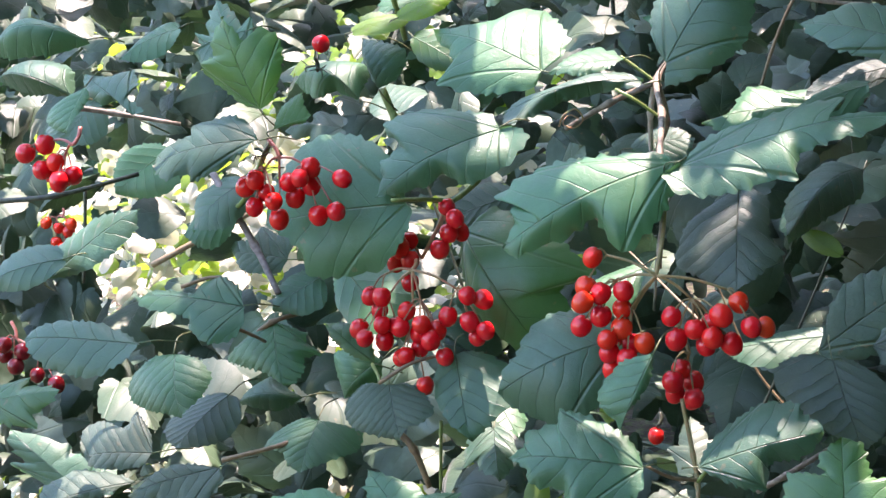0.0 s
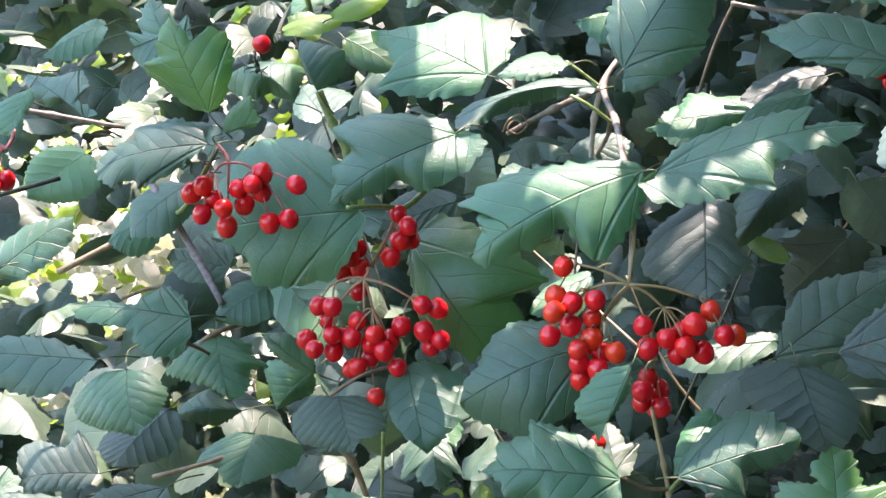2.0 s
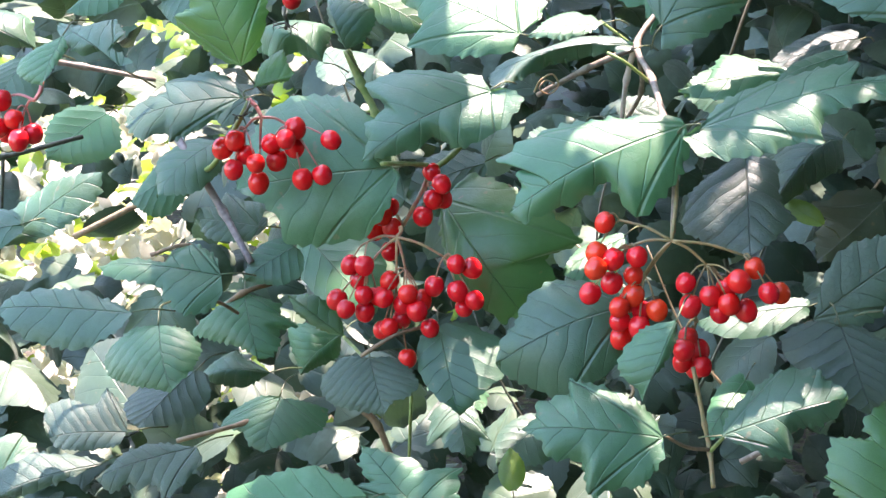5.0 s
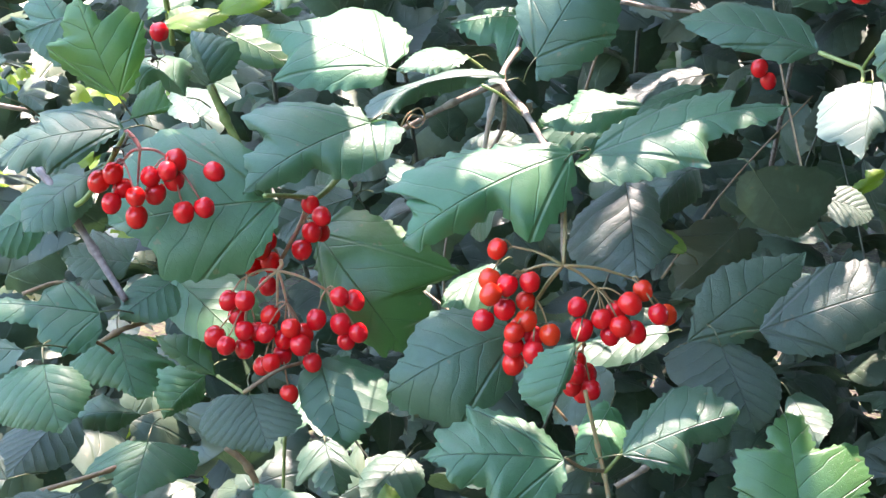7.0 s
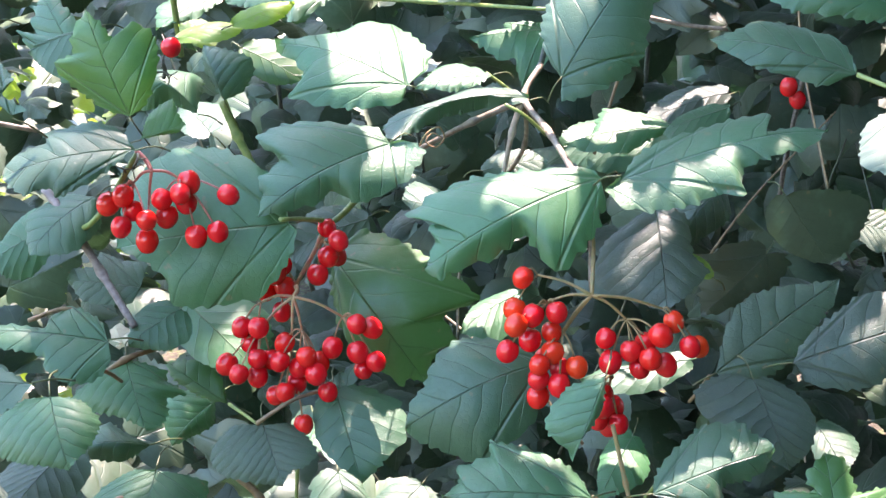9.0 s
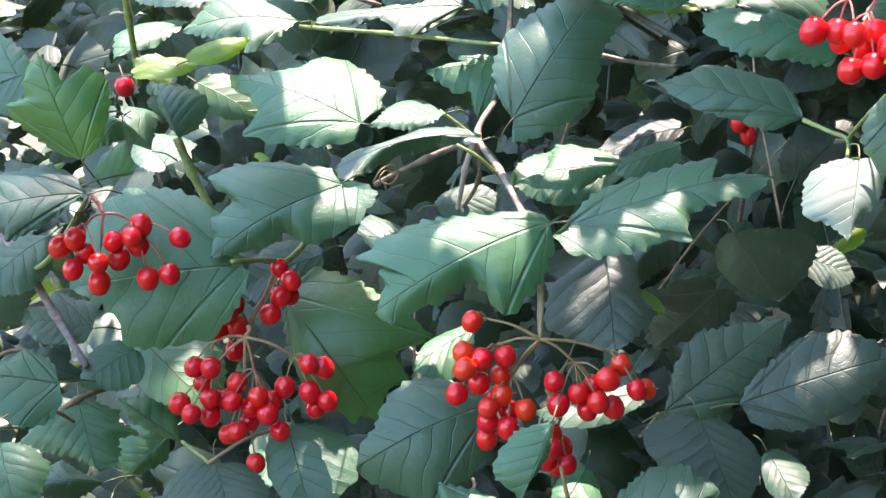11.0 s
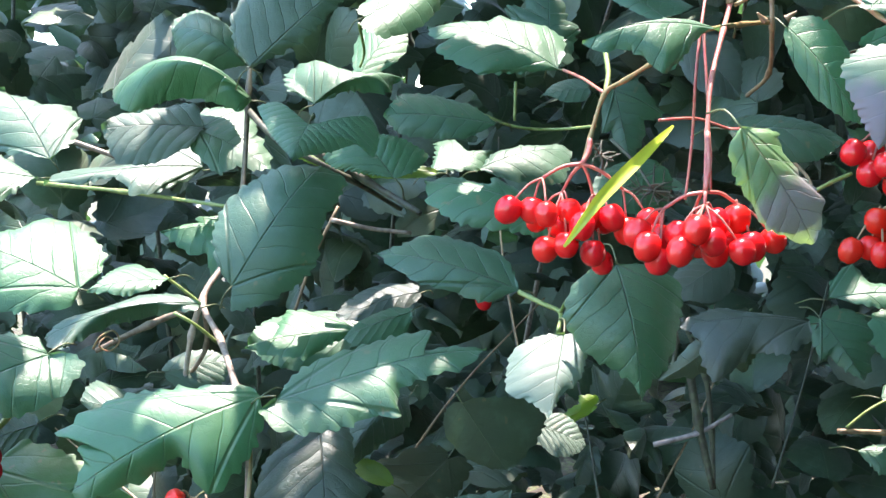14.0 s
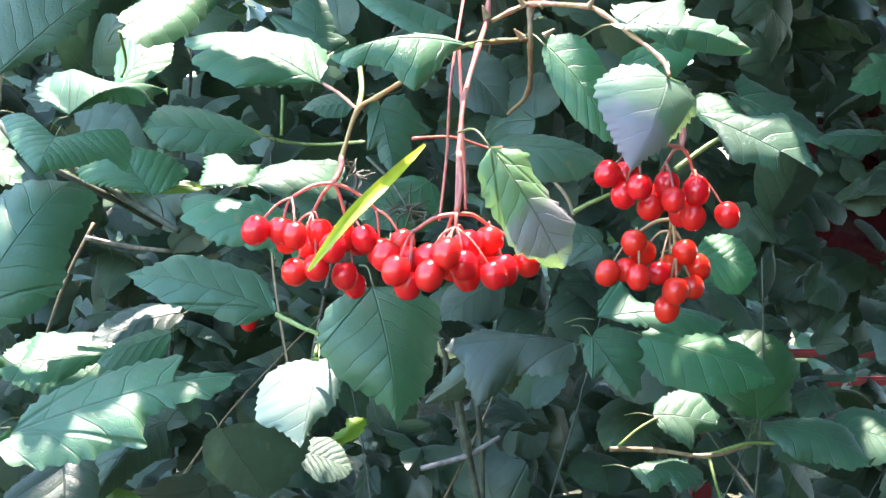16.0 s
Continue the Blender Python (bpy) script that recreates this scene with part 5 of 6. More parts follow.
cluster("forked cluster of red and orange berries on olive stalks", (0.1153, -0.062, 1.282), (0.1156, -0.040, 1.316), "olive",
        ((0.0873, -0.0609, 1.289), (0.0839, -0.0615, 1.276), (0.0913, -0.0648, 1.274), (0.1011, -0.0632, 1.275), (0.0844, -0.0697, 1.271), (0.0993, -0.0592, 1.266), (0.0903, -0.0612, 1.263), (0.0811, -0.0606, 1.258), (0.0995, -0.0618, 1.258), (0.0964, -0.0537, 1.253), (0.0941, -0.067, 1.254), (0.1096, -0.0627, 1.252), (0.1029, -0.0579, 1.25), (0.0939, -0.0632, 1.247), (0.1023, -0.0653, 1.245), (0.0939, -0.0572, 1.238), (0.1213, -0.0618, 1.264), (0.1233, -0.0617, 1.254), (0.1314, -0.0629, 1.259), (0.138, -0.0571, 1.261), (0.1394, -0.0647, 1.256), (0.1433, -0.0654, 1.266), (0.1356, -0.0592, 1.251), (0.1463, -0.0582, 1.252), (0.1495, -0.0573, 1.27), (0.1555, -0.0635, 1.261), (0.16, -0.055, 1.259),), "mixed")
cluster("small shaded bunch of red berries behind a leaf", (0.1255, -0.045, 1.243), (0.1195, -0.041, 1.255), "olive",
        ((0.1218, -0.0452, 1.236), (0.1263, -0.0411, 1.229), (0.1197, -0.0497, 1.226), (0.1282, -0.0486, 1.224), (0.1248, -0.0383, 1.22), (0.1207, -0.0584, 1.234),))
cluster("sunlit red berry umbel crossed by a grass blade", (0.2349, -0.122, 1.426), (0.2383, -0.118, 1.435), "red",
        ((0.2087, -0.1207, 1.409), (0.2174, -0.1207, 1.409), (0.221, -0.1301, 1.408), (0.2206, -0.1134, 1.405), (0.2307, -0.1215, 1.409), (0.2286, -0.1153, 1.403), (0.2224, -0.1218, 1.395), (0.2289, -0.1275, 1.397), (0.2337, -0.1309, 1.404), (0.2393, -0.1189, 1.407), (0.2456, -0.1256, 1.407), (0.2452, -0.1139, 1.405), (0.2396, -0.1225, 1.394), (0.2443, -0.1165, 1.39), (0.2521, -0.1207, 1.402), (0.2602, -0.1207, 1.406),))
cluster("flat umbel of sunlit red berries on a long stalk", (0.2682, -0.165, 1.418), (0.2693, -0.161, 1.438), "red",
        ((0.2455, -0.1656, 1.404), (0.2471, -0.1732, 1.4), (0.2539, -0.1613, 1.402), (0.2523, -0.1679, 1.395), (0.2585, -0.1679, 1.404), (0.265, -0.1569, 1.402), (0.262, -0.1784, 1.406), (0.257, -0.1776, 1.399), (0.2721, -0.1652, 1.408), (0.2807, -0.1602, 1.409), (0.2693, -0.1718, 1.402), (0.2804, -0.1524, 1.401), (0.2723, -0.1649, 1.398), (0.2847, -0.1656, 1.4), (0.2789, -0.1737, 1.399), (0.2938, -0.1598, 1.402), (0.2711, -0.1493, 1.4),))
cluster("bunch of bright red berries under a purpling leaf", (0.3506, -0.15, 1.442), (0.3517, -0.146, 1.451), "red",
        ((0.324, -0.1507, 1.432), (0.3328, -0.145, 1.431), (0.3299, -0.1513, 1.425), (0.3316, -0.1616, 1.428), (0.3403, -0.1492, 1.421), (0.3457, -0.1504, 1.429), (0.3449, -0.1589, 1.424), (0.3565, -0.1504, 1.427), (0.3562, -0.1492, 1.418), (0.3688, -0.1497, 1.419), (0.3552, -0.1409, 1.419), (0.3464, -0.1412, 1.424),))
cluster("small lower bunch of orange-red berries with pale stalks", (0.3606, -0.12, 1.416), (0.363, -0.116, 1.428), "pale",
        ((0.336, -0.1211, 1.396), (0.3444, -0.1186, 1.397), (0.3461, -0.12, 1.407), (0.3516, -0.1145, 1.403), (0.3457, -0.1269, 1.395), (0.3561, -0.1199, 1.396), (0.3636, -0.1117, 1.398), (0.3662, -0.1197, 1.404), (0.3735, -0.115, 1.398), (0.3702, -0.1189, 1.391), (0.3607, -0.1254, 1.39), (0.3599, -0.12, 1.383),), "mixed")
cluster("small bunch of red berries among shaded leaves", (-0.1639, -0.07, 1.341), (-0.1618, -0.066, 1.349), "red",
        ((-0.1908, -0.0712, 1.337), (-0.1807, -0.0688, 1.341), (-0.1821, -0.0712, 1.329), (-0.1731, -0.0729, 1.333), (-0.1826, -0.0616, 1.326), (-0.1664, -0.0689, 1.326), (-0.1746, -0.0647, 1.324), (-0.1695, -0.0769, 1.324),))
cluster("dark red berries deep in the shade", (-0.2759, 0.02, 1.217), (-0.2815, 0.024, 1.226), "red",
        ((-0.2843, 0.019, 1.207), (-0.2751, 0.0152, 1.202), (-0.2644, 0.0197, 1.196), (-0.2798, 0.0132, 1.215), (-0.2519, 0.0195, 1.191), (-0.2721, 0.0188, 1.21),), "dark")
cluster("wilted orange berry bunch behind the shrub", (-0.4313, 0.3, 1.236), (-0.4323, 0.304, 1.242), "red",
        ((-0.4466, 0.3002, 1.231), (-0.4363, 0.3012, 1.227), (-0.427, 0.3007, 1.224), (-0.438, 0.2988, 1.216), (-0.4236, 0.3002, 1.215), (-0.4218, 0.2973, 1.231), (-0.4296, 0.2949, 1.212),), "orange")
cluster("single red berry on a dry dark twig", (-0.0759, 0.02, 1.373), (-0.0766, 0.024, 1.366), "dark",
        ((-0.0719, 0.0202, 1.38),))
cluster("two small red berries in the shade behind", (0.229, 0.12, 1.359), (0.2281, 0.124, 1.365), "dark",
        ((0.2271, 0.1188, 1.356), (0.2328, 0.1233, 1.349),))
cluster("single red berry deep among dark leaves", (0.0883, 0.06, 1.174), (0.0885, 0.064, 1.18), "dark",
        ((0.0869, 0.0606, 1.168),))

# ---- grass blade lying over the berries ----
def grass_blade(points, width):
    line = spline(points, 8)
    verts, faces, uvs = [], [], []
    for i, p in enumerate(line):
        f = i / (len(line) - 1)
        way = (line[min(i + 1, len(line) - 1)] - line[max(i - 1, 0)]).normalized()
        a = way.cross(Vector((0, -1, 0.25))).normalized()
        w = width * (math.sin(math.pi * min(1, 0.03 + f * 0.94)) ** 0.7) * 0.5
        for k in (-1, -0.5, 0, 0.5, 1):
            verts.append(p + a * w * k + Vector((0, -1, 0.2)) * w * 0.35 * abs(k))
            uvs.append((f, k * 0.1))
    for i in range(len(line) - 1):
        for k in range(4):
            q = i * 5 + k
            faces.append((q, q + 1, q + 6, q + 5))
    return mesh_object("grass_blade", verts, faces, LEAF["blade"], (uvs, [(0.0, 0.5)] * len(uvs)))


# ---- foliage behind, beside and above ----
def scatter(name, label, category, count, place, size, material, seed, facing=(0, -0.5, 0.8), loose=0.7, kinds=("ovate", "tri"), fine=18):
    """Many leaves in one mesh: place(rng) gives each one's middle, or None."""
    rng = random.Random(seed)
    forms = []
    for kind in kinds:
        for _ in range(3):
            v, f, uv = leaf_data(kind, (-0.5, 0, 0), (0.5, 0, 0), (0, 0.45, 0), (0, -0.45, 0), rng.uniform(0.05, 0.15), rng.uniform(-0.1, 0.15), rng, fine, 2, 0.03)
            forms.append((np.array([tuple(p) for p in v]) + (-0.5, 0, 0), np.array(f), np.array(uv)))
    vs, fs, us, base = [], [], [], 0
    for _ in range(count):
        c = place(rng)
        if c is None:
            continue
        v, f, uv = rng.choice(forms)
        up = (Vector(facing).normalized() + Vector([rng.gauss(0, loose) for _ in range(3)])).normalized()
        turn = up.to_track_quat("Z", "Y").to_matrix() @ Matrix.Rotation(rng.uniform(0, 6.283), 3, "Z")
        s = size * rng.uniform(0.6, 1.25)
        vs.append(v @ np.array(turn).T * s + np.array(c))
        fs.append(f + base), us.append(uv)
        base += len(v)
    ob = mesh_object(name, np.concatenate(vs).tolist(), np.concatenate(fs).tolist(), material, np.concatenate(us, axis=1))
    return tagged(ob, label, category, "", "stuff")


LEAF["blade"] = leaf_material("grass_blade", (0.34, 0.45, 0.06), (0.42, 0.52, 0.08), (0.5, 0.6, 0.08), 0.0, 0.0, 0.45, through_light=0.3)
tagged(grass_blade(((0.2605, -0.15, 1.44), (0.246, -0.165, 1.429), (0.2311, -0.175, 1.416), (0.2187, -0.178, 1.4)), 0.0042), "yellow-green grass blade lying across the red berries", "grass blade")


# openings left in the unseen crown overhead where sun should land: middle and half widths, at the height of the berries
GAPS = ((0.05, 0.20, 0.19, 0.16), (0.09, -0.045, 0.05, 0.038), (0.155, -0.09, 0.06, 0.045), (0.13, 0.16, 0.085, 0.08),
        (0.28, -0.175, 0.11, 0.06), (0.222, -0.09, 0.045, 0.045), (0.25, 0.235, 0.06, 0.045), (0.028, -0.012, 0.026, 0.018), (0.228, 0.004, 0.040, 0.026), (0.276, 0.198, 0.04, 0.035),
        (0.47, 0.22, 0.05, 0.035), (0.05, 0.03, 0.05, 0.03), (0.225, 0.015, 0.04, 0.02), (0.27, 0.0, 0.03, 0.03),
        (0.42, 0.19, 0.03, 0.015), (0.118, 0.005, 0.022, 0.012), (0.195, -0.052, 0.022, 0.015), (0.15, 0.10, 0.035, 0.022),
        (0.39, -0.14, 0.035, 0.022), (0.135, 0.05, 0.022, 0.016), (0.143, 0.008, 0.016, 0.012), (0.152, -0.022, 0.013, 0.010), (-0.10, 0.33, 0.20, 0.12), (-0.9, 1.3, 0.6, 0.5))


def crown(rng):
    h = rng.uniform(0.35, 0.75)
    gx, gy = rng.uniform(-0.07, 1.1), -0.22 + 1.5 * rng.random() ** 1.5
    edge = rng.uniform(0.8, 1.2)
    if any(((gx - x) / a) ** 2 + ((gy - y) / b) ** 2 < edge for x, y, a, b in GAPS):
        return None
    return gx + SUN_TO.x / SUN_TO.z * h, gy + SUN_TO.y / SUN_TO.z * h, 1.37 + h


# spots to be shaded by unseen twigs added overhead: middle and half widths, as above
SHADED_SPOTS = ((0.194, -0.102, 0.010, 0.010), (0.120, 0.054, 0.018, 0.008), (0.075, 0.131, 0.014, 0.009), (0.441, 0.158, 0.014, 0.009), (0.188, -0.018, 0.012, 0.004), (0.258, -0.098, 0.009, 0.005), (0.174, -0.014, 0.010, 0.008), (0.276, -0.004, 0.010, 0.006), (0.174, 0.073, 0.014, 0.006), (0.205, 0.104, 0.028, 0.008),
         (0.274, -0.094, 0.015, 0.009), (0.086, -0.066, 0.022, 0.006), (0.106, -0.067, 0.014, 0.007), (0.218, -0.022, 0.010, 0.004), (0.132, 0.000, 0.018, 0.006),
         (0.075, -0.016, 0.026, 0.010), (0.344, 0.102, 0.022, 0.014), (0.347, 0.005, 0.038, 0.012), (0.205, 0.035, 0.030, 0.008),
         (-0.018, -0.006, 0.010, 0.005), (-0.055, -0.004, 0.040, 0.010), (0.160, -0.036, 0.040, 0.008), (0.056, -0.040, 0.012, 0.005), (0.022, 0.031, 0.012, 0.006), (0.004, -0.008, 0.010, 0.006))


def shade_twigs(rng):
    x, y, a, b = rng.choice(SHADED_SPOTS)
    f, d, h = rng.uniform(0, 6.283), rng.random() ** 0.5, rng.uniform(0.30, 0.5)
    return x + a * d * math.cos(f) + SUN_TO.x / SUN_TO.z * h, y + b * d * math.sin(f) + SUN_TO.y / SUN_TO.z * h, 1.37 + h


def bough_shade(rng):
    """An unseen low tree bough, added high over one side of the shrub to shade it."""
    gx, gy = rng.uniform(-0.55, 0.55), rng.uniform(-0.40, 0.15)
    if gy > 0.03 or gx > -0.07 and gy > -0.04 or gx > 0.02 and gy > -0.17 or gx > 0.15 and gy > -0.30:
        return None
    # thinned to let part of the sun onto the lower left leaves
    if gx < -0.03 and -0.16 < gy < -0.03 and rng.random() < 0.85:
        return None
    h = rng.uniform(3.3, 4.2)
    return gx + SUN_TO.x / SUN_TO.z * h, gy + SUN_TO.y / SUN_TO.z * h, 1.3 + h


def far_crown(rng):
    """Crowns of the trees behind the shrub."""
    x, y = rng.uniform(-1.2, 4.5), rng.uniform(1.2, 5.0)
    if x < -0.15 * y:
        return None
    return x, y, 3.0 + 1.2 * rng.random() + 0.3 * y


def far_trees(rng):
    x = rng.uniform(-9, 9)
    return x, 7.0 + 2.5 * rng.random() - 0.03 * x * x, rng.uniform(0.0, 6.5)


def behind(rng):
    x, y, z = rng.uniform(-1.1, 1.2), rng.uniform(0.2, 0.9), rng.uniform(0.6, 1.75)
    # the opening in the shrub through which the sunlit clearing shows
    d = y - 0.3
    if abs(x + 0.33 + 0.62 * d) < 0.11 + 0.16 * d and 1.17 - 0.24 * d < z < 1.30 - 0.10 * d and rng.random() < 0.85:
        return None
    if x < -0.12 and z > 1.30 and rng.random() < 0.12:
        return None
    if x > 0.5 and y < 0.4:
        return None
    if y < 0.38 and z > 1.30 or y < 0.31 and (x > 0.3 or z > 1.15):
        return None
    return x, y, z


# unseen leaves above the view, added to shade the back of the shrub
def upper(rng):
    x, y = rng.uniform(-0.1, 2.6), rng.uniform(0.45, 1.6)
    if x < 0.4 and y < 0.7:
        return None
    return x, y, rng.uniform(1.75, 2.5)


def hedge(rng):
    y = rng.uniform(1.4, 4.0)
    x = rng.uniform(-2.2, 2.6) * y / 1.8
    z = rng.uniform(0.0, 4.2)
    if x < -0.1 * y and (y < 2.6 or rng.random() < 0.25):
        return None
    if x > 0.62 * y and y < 2.7 and 0.85 < z < 1.25:
        return None
    return x, y, z


def rear(rng):
    """Unseen trees and bushes round the path on which one stands, added to block sky light."""
    a = rng.uniform(-0.5, 1.75)
    d = rng.uniform(2.2, 4.5)
    return 0.2 + d * math.cos(a), -0.6 - d * math.sin(a), rng.uniform(0.0, 1.9 + (1.0 if a < 1.1 else 0.3) * d)


def canopy(rng):
    """Unseen tree boughs, added to keep sun and sky off the darker side of the shrub."""
    h = rng.uniform(1.6, 2.6)
    gx, gy = rng.uniform(0.2, 3.6), rng.uniform(-2.4, 2.2)
    if gx < 0.62 + 0.12 * math.sin(gy * 9) and gy > -0.42:
        return None
    return gx + SUN_TO.x / SUN_TO.z * h, gy + SUN_TO.y / SUN_TO.z * h, 1.37 + h


def skirt(rng):
    """The lower leaves on the shrub's near side."""
    return rng.uniform(-0.7, 1.1), rng.uniform(-0.32, 0.22), rng.uniform(0.25, 0.95)


def side_bush(rng):
    """The shrub goes on unseen along the path, past the last berries; added to block light."""
    y = rng.uniform(-1.5, 0.2)
    x = 0.62 * (y + 0.68) + 0.42 + 0.8 * rng.random() ** 1.3 + max(0.0, -0.5 - y) * 0.5
    return x, y, rng.uniform(0.05, 2.3)


def glade(rng):
    a, d = rng.uniform(0, 6.283), rng.random() ** 0.6
    return -0.98 + 0.68 * d * math.cos(a), 1.5 + 0.5 * d * math.sin(a), rng.uniform(0.03, 1.45 - 0.2 * d)


scatter("overhead_foliage", "unseen green leaves of the shrub's crown above the berries, gapped for sunlight", "foliage", 2900, crown, 0.05, LEAF["shrub"], 11, (0.2, -0.3, 1.0), 0.5)
scatter("close_twig_foliage", "unseen small green leaves added above the berries to cast shade", "foliage", 640, shade_twigs, 0.026, LEAF["shrub"], 23, (0.1, 0.1, 1.0), 0.3)
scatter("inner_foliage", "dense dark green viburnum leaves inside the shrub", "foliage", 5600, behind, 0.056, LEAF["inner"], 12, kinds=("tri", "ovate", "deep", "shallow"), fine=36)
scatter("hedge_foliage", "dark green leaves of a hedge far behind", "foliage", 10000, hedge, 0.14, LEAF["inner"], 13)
scatter("upper_foliage", "unseen upper leaves at the back of the shrub, added for shade", "foliage", 2600, upper, 0.08, LEAF["inner"], 20)
scatter("tree_bough", "unseen leafy bough added high above the shrub to shade it", "foliage", 420, bough_shade, 0.12, LEAF["shrub"], 17, (0, 0, 1), 0.4)
scatter("side_foliage", "unseen dark green leaves of the shrub beside the path, added for shade", "foliage", 2600, side_bush, 0.08, LEAF["shrub"], 24)
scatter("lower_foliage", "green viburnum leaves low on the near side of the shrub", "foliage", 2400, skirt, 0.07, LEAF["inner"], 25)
scatter("tree_canopy", "unseen dark leafy boughs added to shade one side of the shrub", "foliage", 2600, canopy, 0.15, LEAF["shrub"], 22, (0, 0, 1), 0.45)
scatter("tree_crowns", "dark crowns of trees over the hedge", "foliage", 2600, far_crown, 0.24, LEAF["shrub"], 18, (0, 0, 1), 0.5)
scatter("distant_trees", "dark green trees in the distance", "foliage", 5000, far_trees, 0.42, LEAF["shrub"], 19)
# strong sunlight on the clearing is put into this near-white leaf colour
LEAF["lit"] = leaf_material("sunlit_pale_leaf_blade", (0.52, 0.51, 0.44), (0.66, 0.64, 0.57), (0.5, 0.5, 0.3), 5.0, 0.0003, 0.5, stuff=True)


def clearing(rng):
    a, d = rng.uniform(0, 6.283), rng.random() ** 0.6
    return -0.85 + 0.5 * d * math.cos(a), 1.45 + 0.5 * d * math.sin(a), rng.uniform(0.03, 1.25 - 0.15 * d)


scatter("bleached_undergrowth", "undergrowth behind the shrub, coloured near white as strong sunlight", "foliage", 2800, clearing, 0.038, LEAF["lit"], 21)
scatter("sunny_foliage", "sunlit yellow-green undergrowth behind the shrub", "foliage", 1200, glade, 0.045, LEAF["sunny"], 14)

scatter("garden_foliage", "unseen dark green trees and bushes added round the path", "foliage", 9000, rear, 0.22, LEAF["shrub"], 15)

# ---- ground ----
gm = Nodes("leaf_litter_soil")
pos = gm.where()
col = gm.mix(gm.step(gm.noise(pos, 9.0, 6.0), 0.4, 0.6), rgba((0.025, 0.018, 0.011)), rgba((0.06, 0.045, 0.03)))
gm.put(gm.bsdf.inputs["Base Color"], gm.mix(gm.step(gm.noise(pos, 40.0, 4.0), 0.5, 0.6), col, rgba((0.07, 0.09, 0.03))))
gm.put(gm.bsdf.inputs["Roughness"], 0.9)
gm.put(gm.bsdf.inputs["Normal"], gm.add("ShaderNodeBump", Distance=0.03, Height=gm.noise(pos, 25.0, 6.0)).outputs[0])
bm = bmesh.new()
bmesh.ops.create_grid(bm, x_segments=60, y_segments=60, size=60)
for v in bm.verts:
    v.co.z = 0.04 * noise.noise(v.co * 0.7)
me = bpy.data.meshes.new("ground")
bm.to_mesh(me)
bm.free()
me.materials.append(gm.mat)
tagged(new("ground", me), "brown soil with leaf litter under the shrub", "ground", "", "structure")

# ---- upright stems of the shrub ----
trunk = new("shrub_stems")
trunk.location = (0.15, 0.3, 0.0)
tagged(trunk, "upright brown stems rising from the ground inside the shrub", "shrub stems")
rng = random.Random(5)
for i in range(6):
    x, y = -0.2 + i * 0.16, rng.uniform(1.0, 1.25)
    pts = [(x * 0.4 + 0.15, 0.3 + (y - 0.3) * 0.4, 0.0), (x * 0.7 + 0.1, y, 0.6), (x + rng.uniform(-0.04, 0.04), y, 1.2), (x * 1.2 + rng.uniform(-0.08, 0.08), y, 1.9)]
    stem(trunk, "stem", rng.choice(("dark", "wood")), 0.005, 0.002, pts)

for i in range(16):
    x, y, z = rng.uniform(-0.15, 0.62), rng.uniform(0.17, 0.32), rng.uniform(1.12, 1.36)
    if z > 1.30 - 0.5 * max(0.0, 0.3 - x):
        z -= 0.12
    way = Vector((rng.uniform(-0.6, 0.6), rng.uniform(0.0, 0.5), rng.uniform(0.3, 1.0))).normalized() * rng.uniform(0.08, 0.20)
    mid = Vector((x, y, z)) + way * 0.5 + Vector((rng.gauss(0, 0.008), 0.0, rng.gauss(0, 0.006)))
    twig = stem(trunk, "twig", rng.choice(("dark", "brown", "dark")), 0.0010, 0.0005, [(x, y, z), mid, Vector((x, y, z)) + way])

# ---- seen far behind, at the shrub's edge ----
LEAF["crimson"] = leaf_material("dark_red_leaf_blade", (0.10, 0.012, 0.014), (0.16, 0.02, 0.02), (0.25, 0.03, 0.02), 5.0, 0.0003, 0.5, stuff=True)


def red_bush(rng):
    a, b = rng.uniform(0, 6.28), rng.random() ** 0.5
    return 1.40 + 0.16 * b * math.cos(a), 1.5 + rng.uniform(-0.1, 0.1), 1.40 + 0.13 * b * math.sin(a)


scatter("red_leaved_shrub", "dark red leaves of a shrub in the shade behind", "shrub", 60, red_bush, 0.10, LEAF["crimson"], 16)

paint = Nodes("worn_red_paint")
pos = paint.where()
col = paint.mix(paint.step(paint.noise(pos, 30.0, 5.0), 0.4, 0.65), rgba((0.45, 0.04, 0.04)), rgba((0.30, 0.03, 0.03)))
paint.put(paint.bsdf.inputs["Base Color"], paint.mix(paint.step(paint.noise(pos, 12.0, 4.0), 0.62, 0.7), col, rgba((0.22, 0.17, 0.13))))
paint.put(paint.bsdf.inputs["Roughness"], 0.5)


def board(name, parent, size, place, turn=0.0):
    bm = bmesh.new()
    bmesh.ops.create_cube(bm, size=1.0, matrix=Matrix.Diagonal((*size, 1.0)))
    bmesh.ops.bevel(bm, geom=bm.edges[:], offset=0.006, segments=2, affect="EDGES")
    me = bpy.data.meshes.new(name)
    bm.to_mesh(me)
    bm.free()
    me.materials.append(paint.mat)
    ob = under(new(name, me), parent, place)
    ob.rotation_euler.z = turn
    return ob


fence = new("garden_fence")
fence.location = (2.45, 2.75, 0.0)
tagged(fence, "low red painted wooden garden fence behind the hedge", "fence")
for x in (-0.8, 0.3, 0.8):
    board("post", fence, (0.05, 0.05, 1.0), (x, 0.05, 0.5))
for z in (0.55, 0.90, 0.97):
    board("rail", fence, (1.7, 0.02, 0.022), (0.0, 0.0, z))


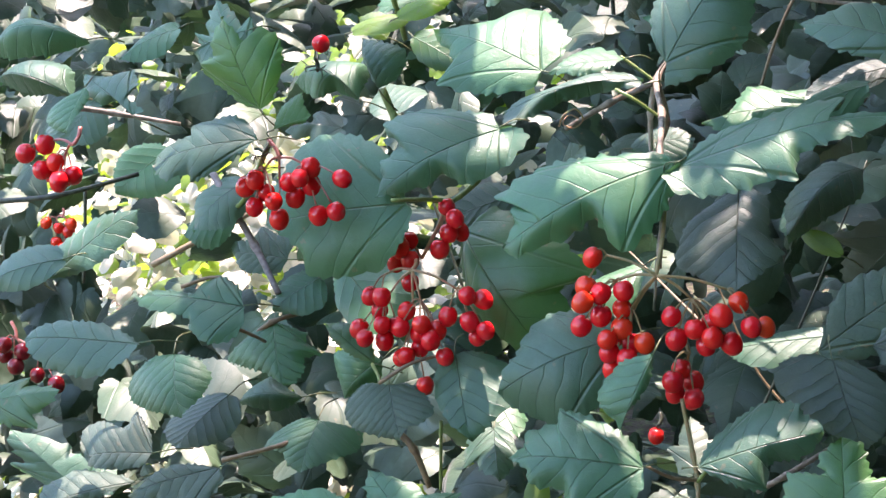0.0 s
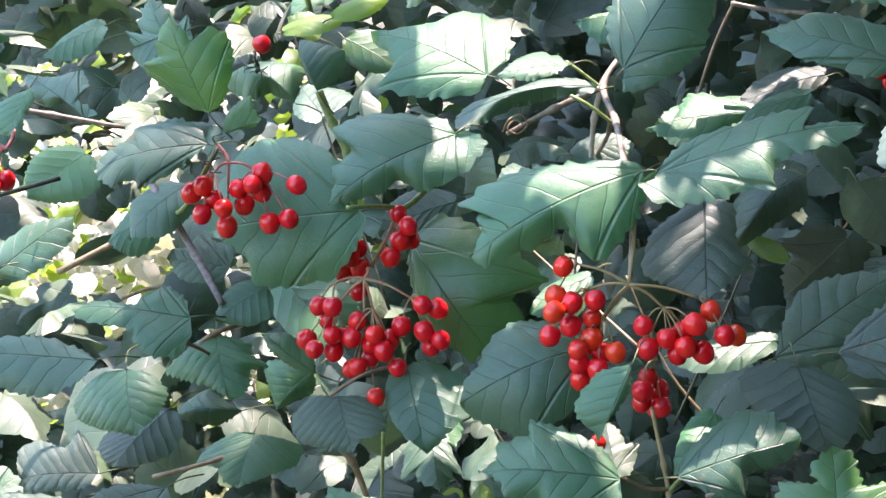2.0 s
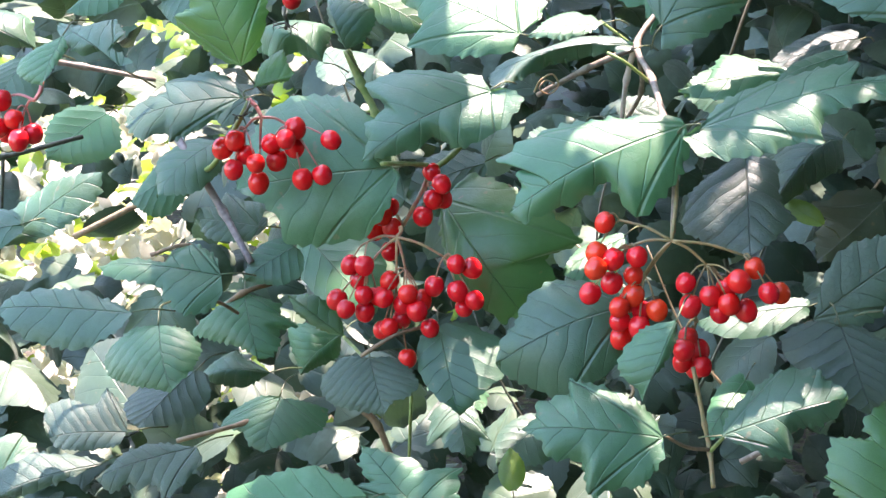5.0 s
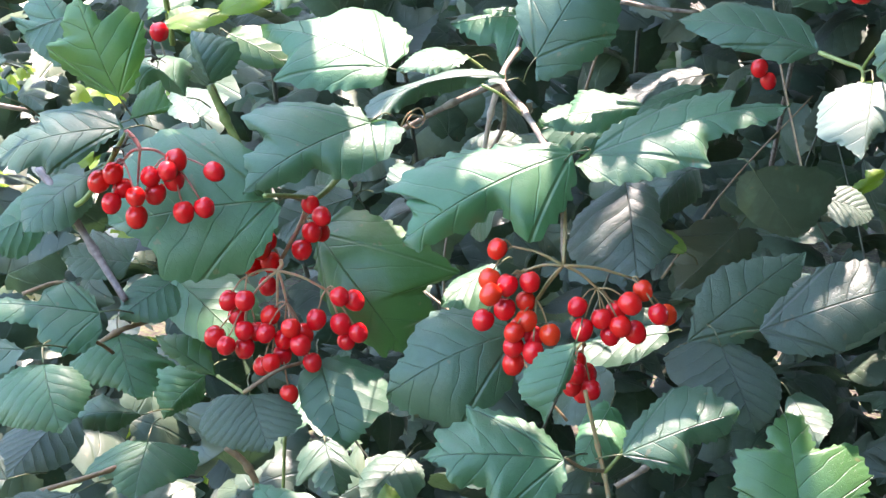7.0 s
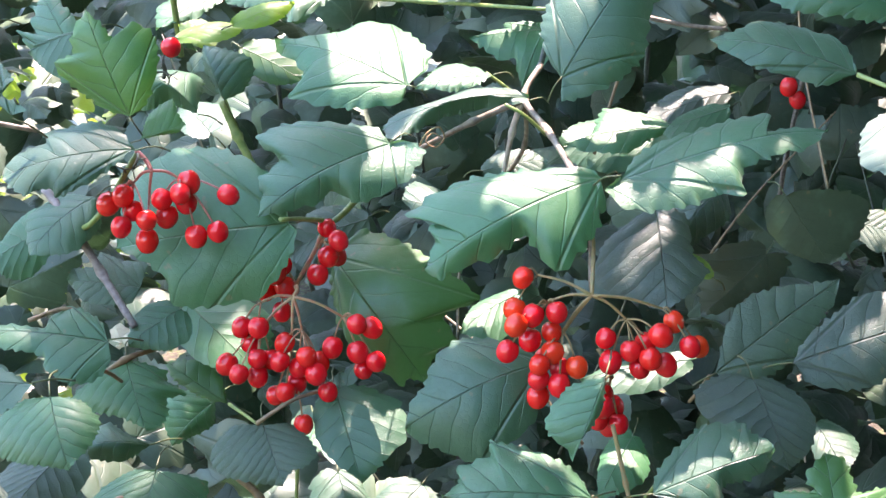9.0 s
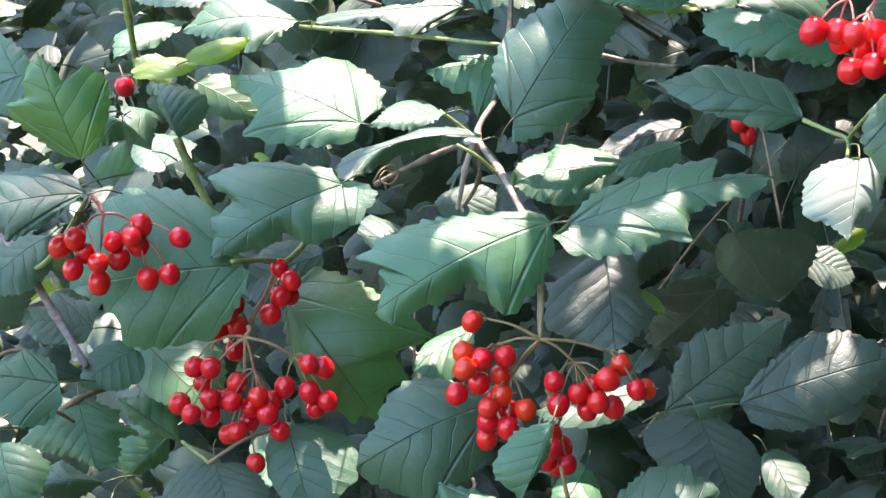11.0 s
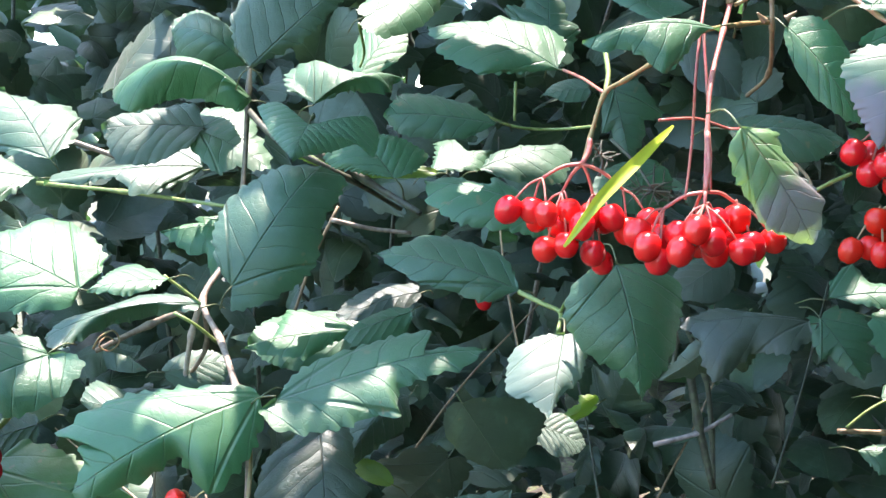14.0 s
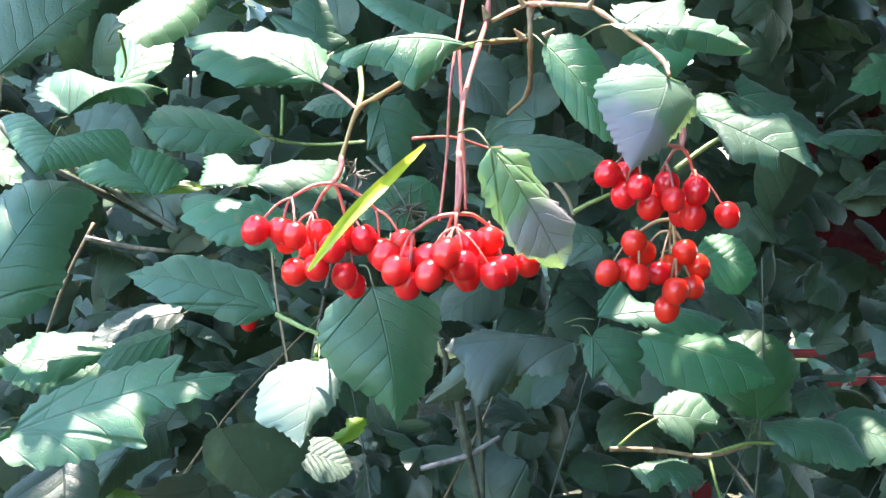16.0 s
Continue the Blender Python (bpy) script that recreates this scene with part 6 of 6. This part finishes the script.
# ---- dried flower heads and buds ----
def dried_head(label, start, hub, spread, count, seed):
    """A blackened, leafless flower stalk with its thin forked rays."""
    rng = random.Random(seed)
    e = new("dried_flower_head")
    e.location = hub
    tagged(e, label, "dried flower", "dried flower heads on the shrub")
    hub = Vector(hub)
    v, f = tube_data([Vector(start) - hub, (Vector(start) - hub) * 0.5 + Vector((0.001, 0, 0.001)), (0, 0, 0)], 0.0007, 0.0005, 7, 4)
    under(mesh_object("stalk", v, f, STEM["dark"]), e)
    for _ in range(count):
        a = Vector((rng.gauss(0, 1), rng.gauss(0, 0.6), rng.gauss(-0.1, 0.8))).normalized() * spread * rng.uniform(0.5, 1.0)
        b = a * 0.55 + Vector((rng.gauss(0, 1), rng.gauss(0, 1), rng.gauss(0, 1))) * spread * 0.12
        v, f = tube_data([(0, 0, 0), b, a], 0.0004, 0.00025, 6, 4)
        ray = under(mesh_object("ray", v, f, STEM["dark"]), e)
        c = b + Vector((rng.gauss(0, 1), rng.gauss(0, 1), rng.gauss(0, 1))) * spread * 0.3
        v, f = tube_data([b, (b + c) * 0.5, c], 0.0003, 0.0002, 6, 3)
        under(mesh_object("side_ray", v, f, STEM["dark"]), ray)
    return e


dried_head("blackened dry flower head behind the berries", (0.2542, -0.08, 1.435), (0.2667, -0.1, 1.416), 0.014, 18, 1)
dried_head("small blackened flower head with thin rays", (0.2457, -0.1, 1.421), (0.2462, -0.1, 1.429), 0.007, 12, 2)
dried_head("dry dark twigs beside a single red berry", (-0.0797, 0.03, 1.376), (-0.0755, 0.02, 1.369), 0.010, 5, 3)
dried_head("dark withered rays beside the red berries", (-0.073, -0.045, 1.338), (-0.0745, -0.05, 1.332), 0.009, 5, 4)

R_BRANCH = [o for o in scene.objects if o.name.startswith("viburnum_branch") and o["label"].startswith("reddish")][0]
for place, lean in (((0.3057, -0.105, 1.48), -0.9), ((0.3137, -0.105, 1.481), 0.9), ((0.3039, -0.112, 1.491), -0.8), ((0.3096, -0.112, 1.491), 0.8), ((0.32, -0.135, 1.489), 0.5), ((0.2902, -0.112, 1.486), -0.5)):
    verts, faces = tube_data([(0, 0, 0), (0, 0, 0.0012), (0, 0, 0.003), (0, 0, 0.0048)], 0.0016, 0.0003, 8, 3)
    bud = under(mesh_object("bud", verts, faces, STEM["brown"]), R_BRANCH, Vector(place) - R_BRANCH.location)
    bud.rotation_euler = (0.3, lean, 0.0)
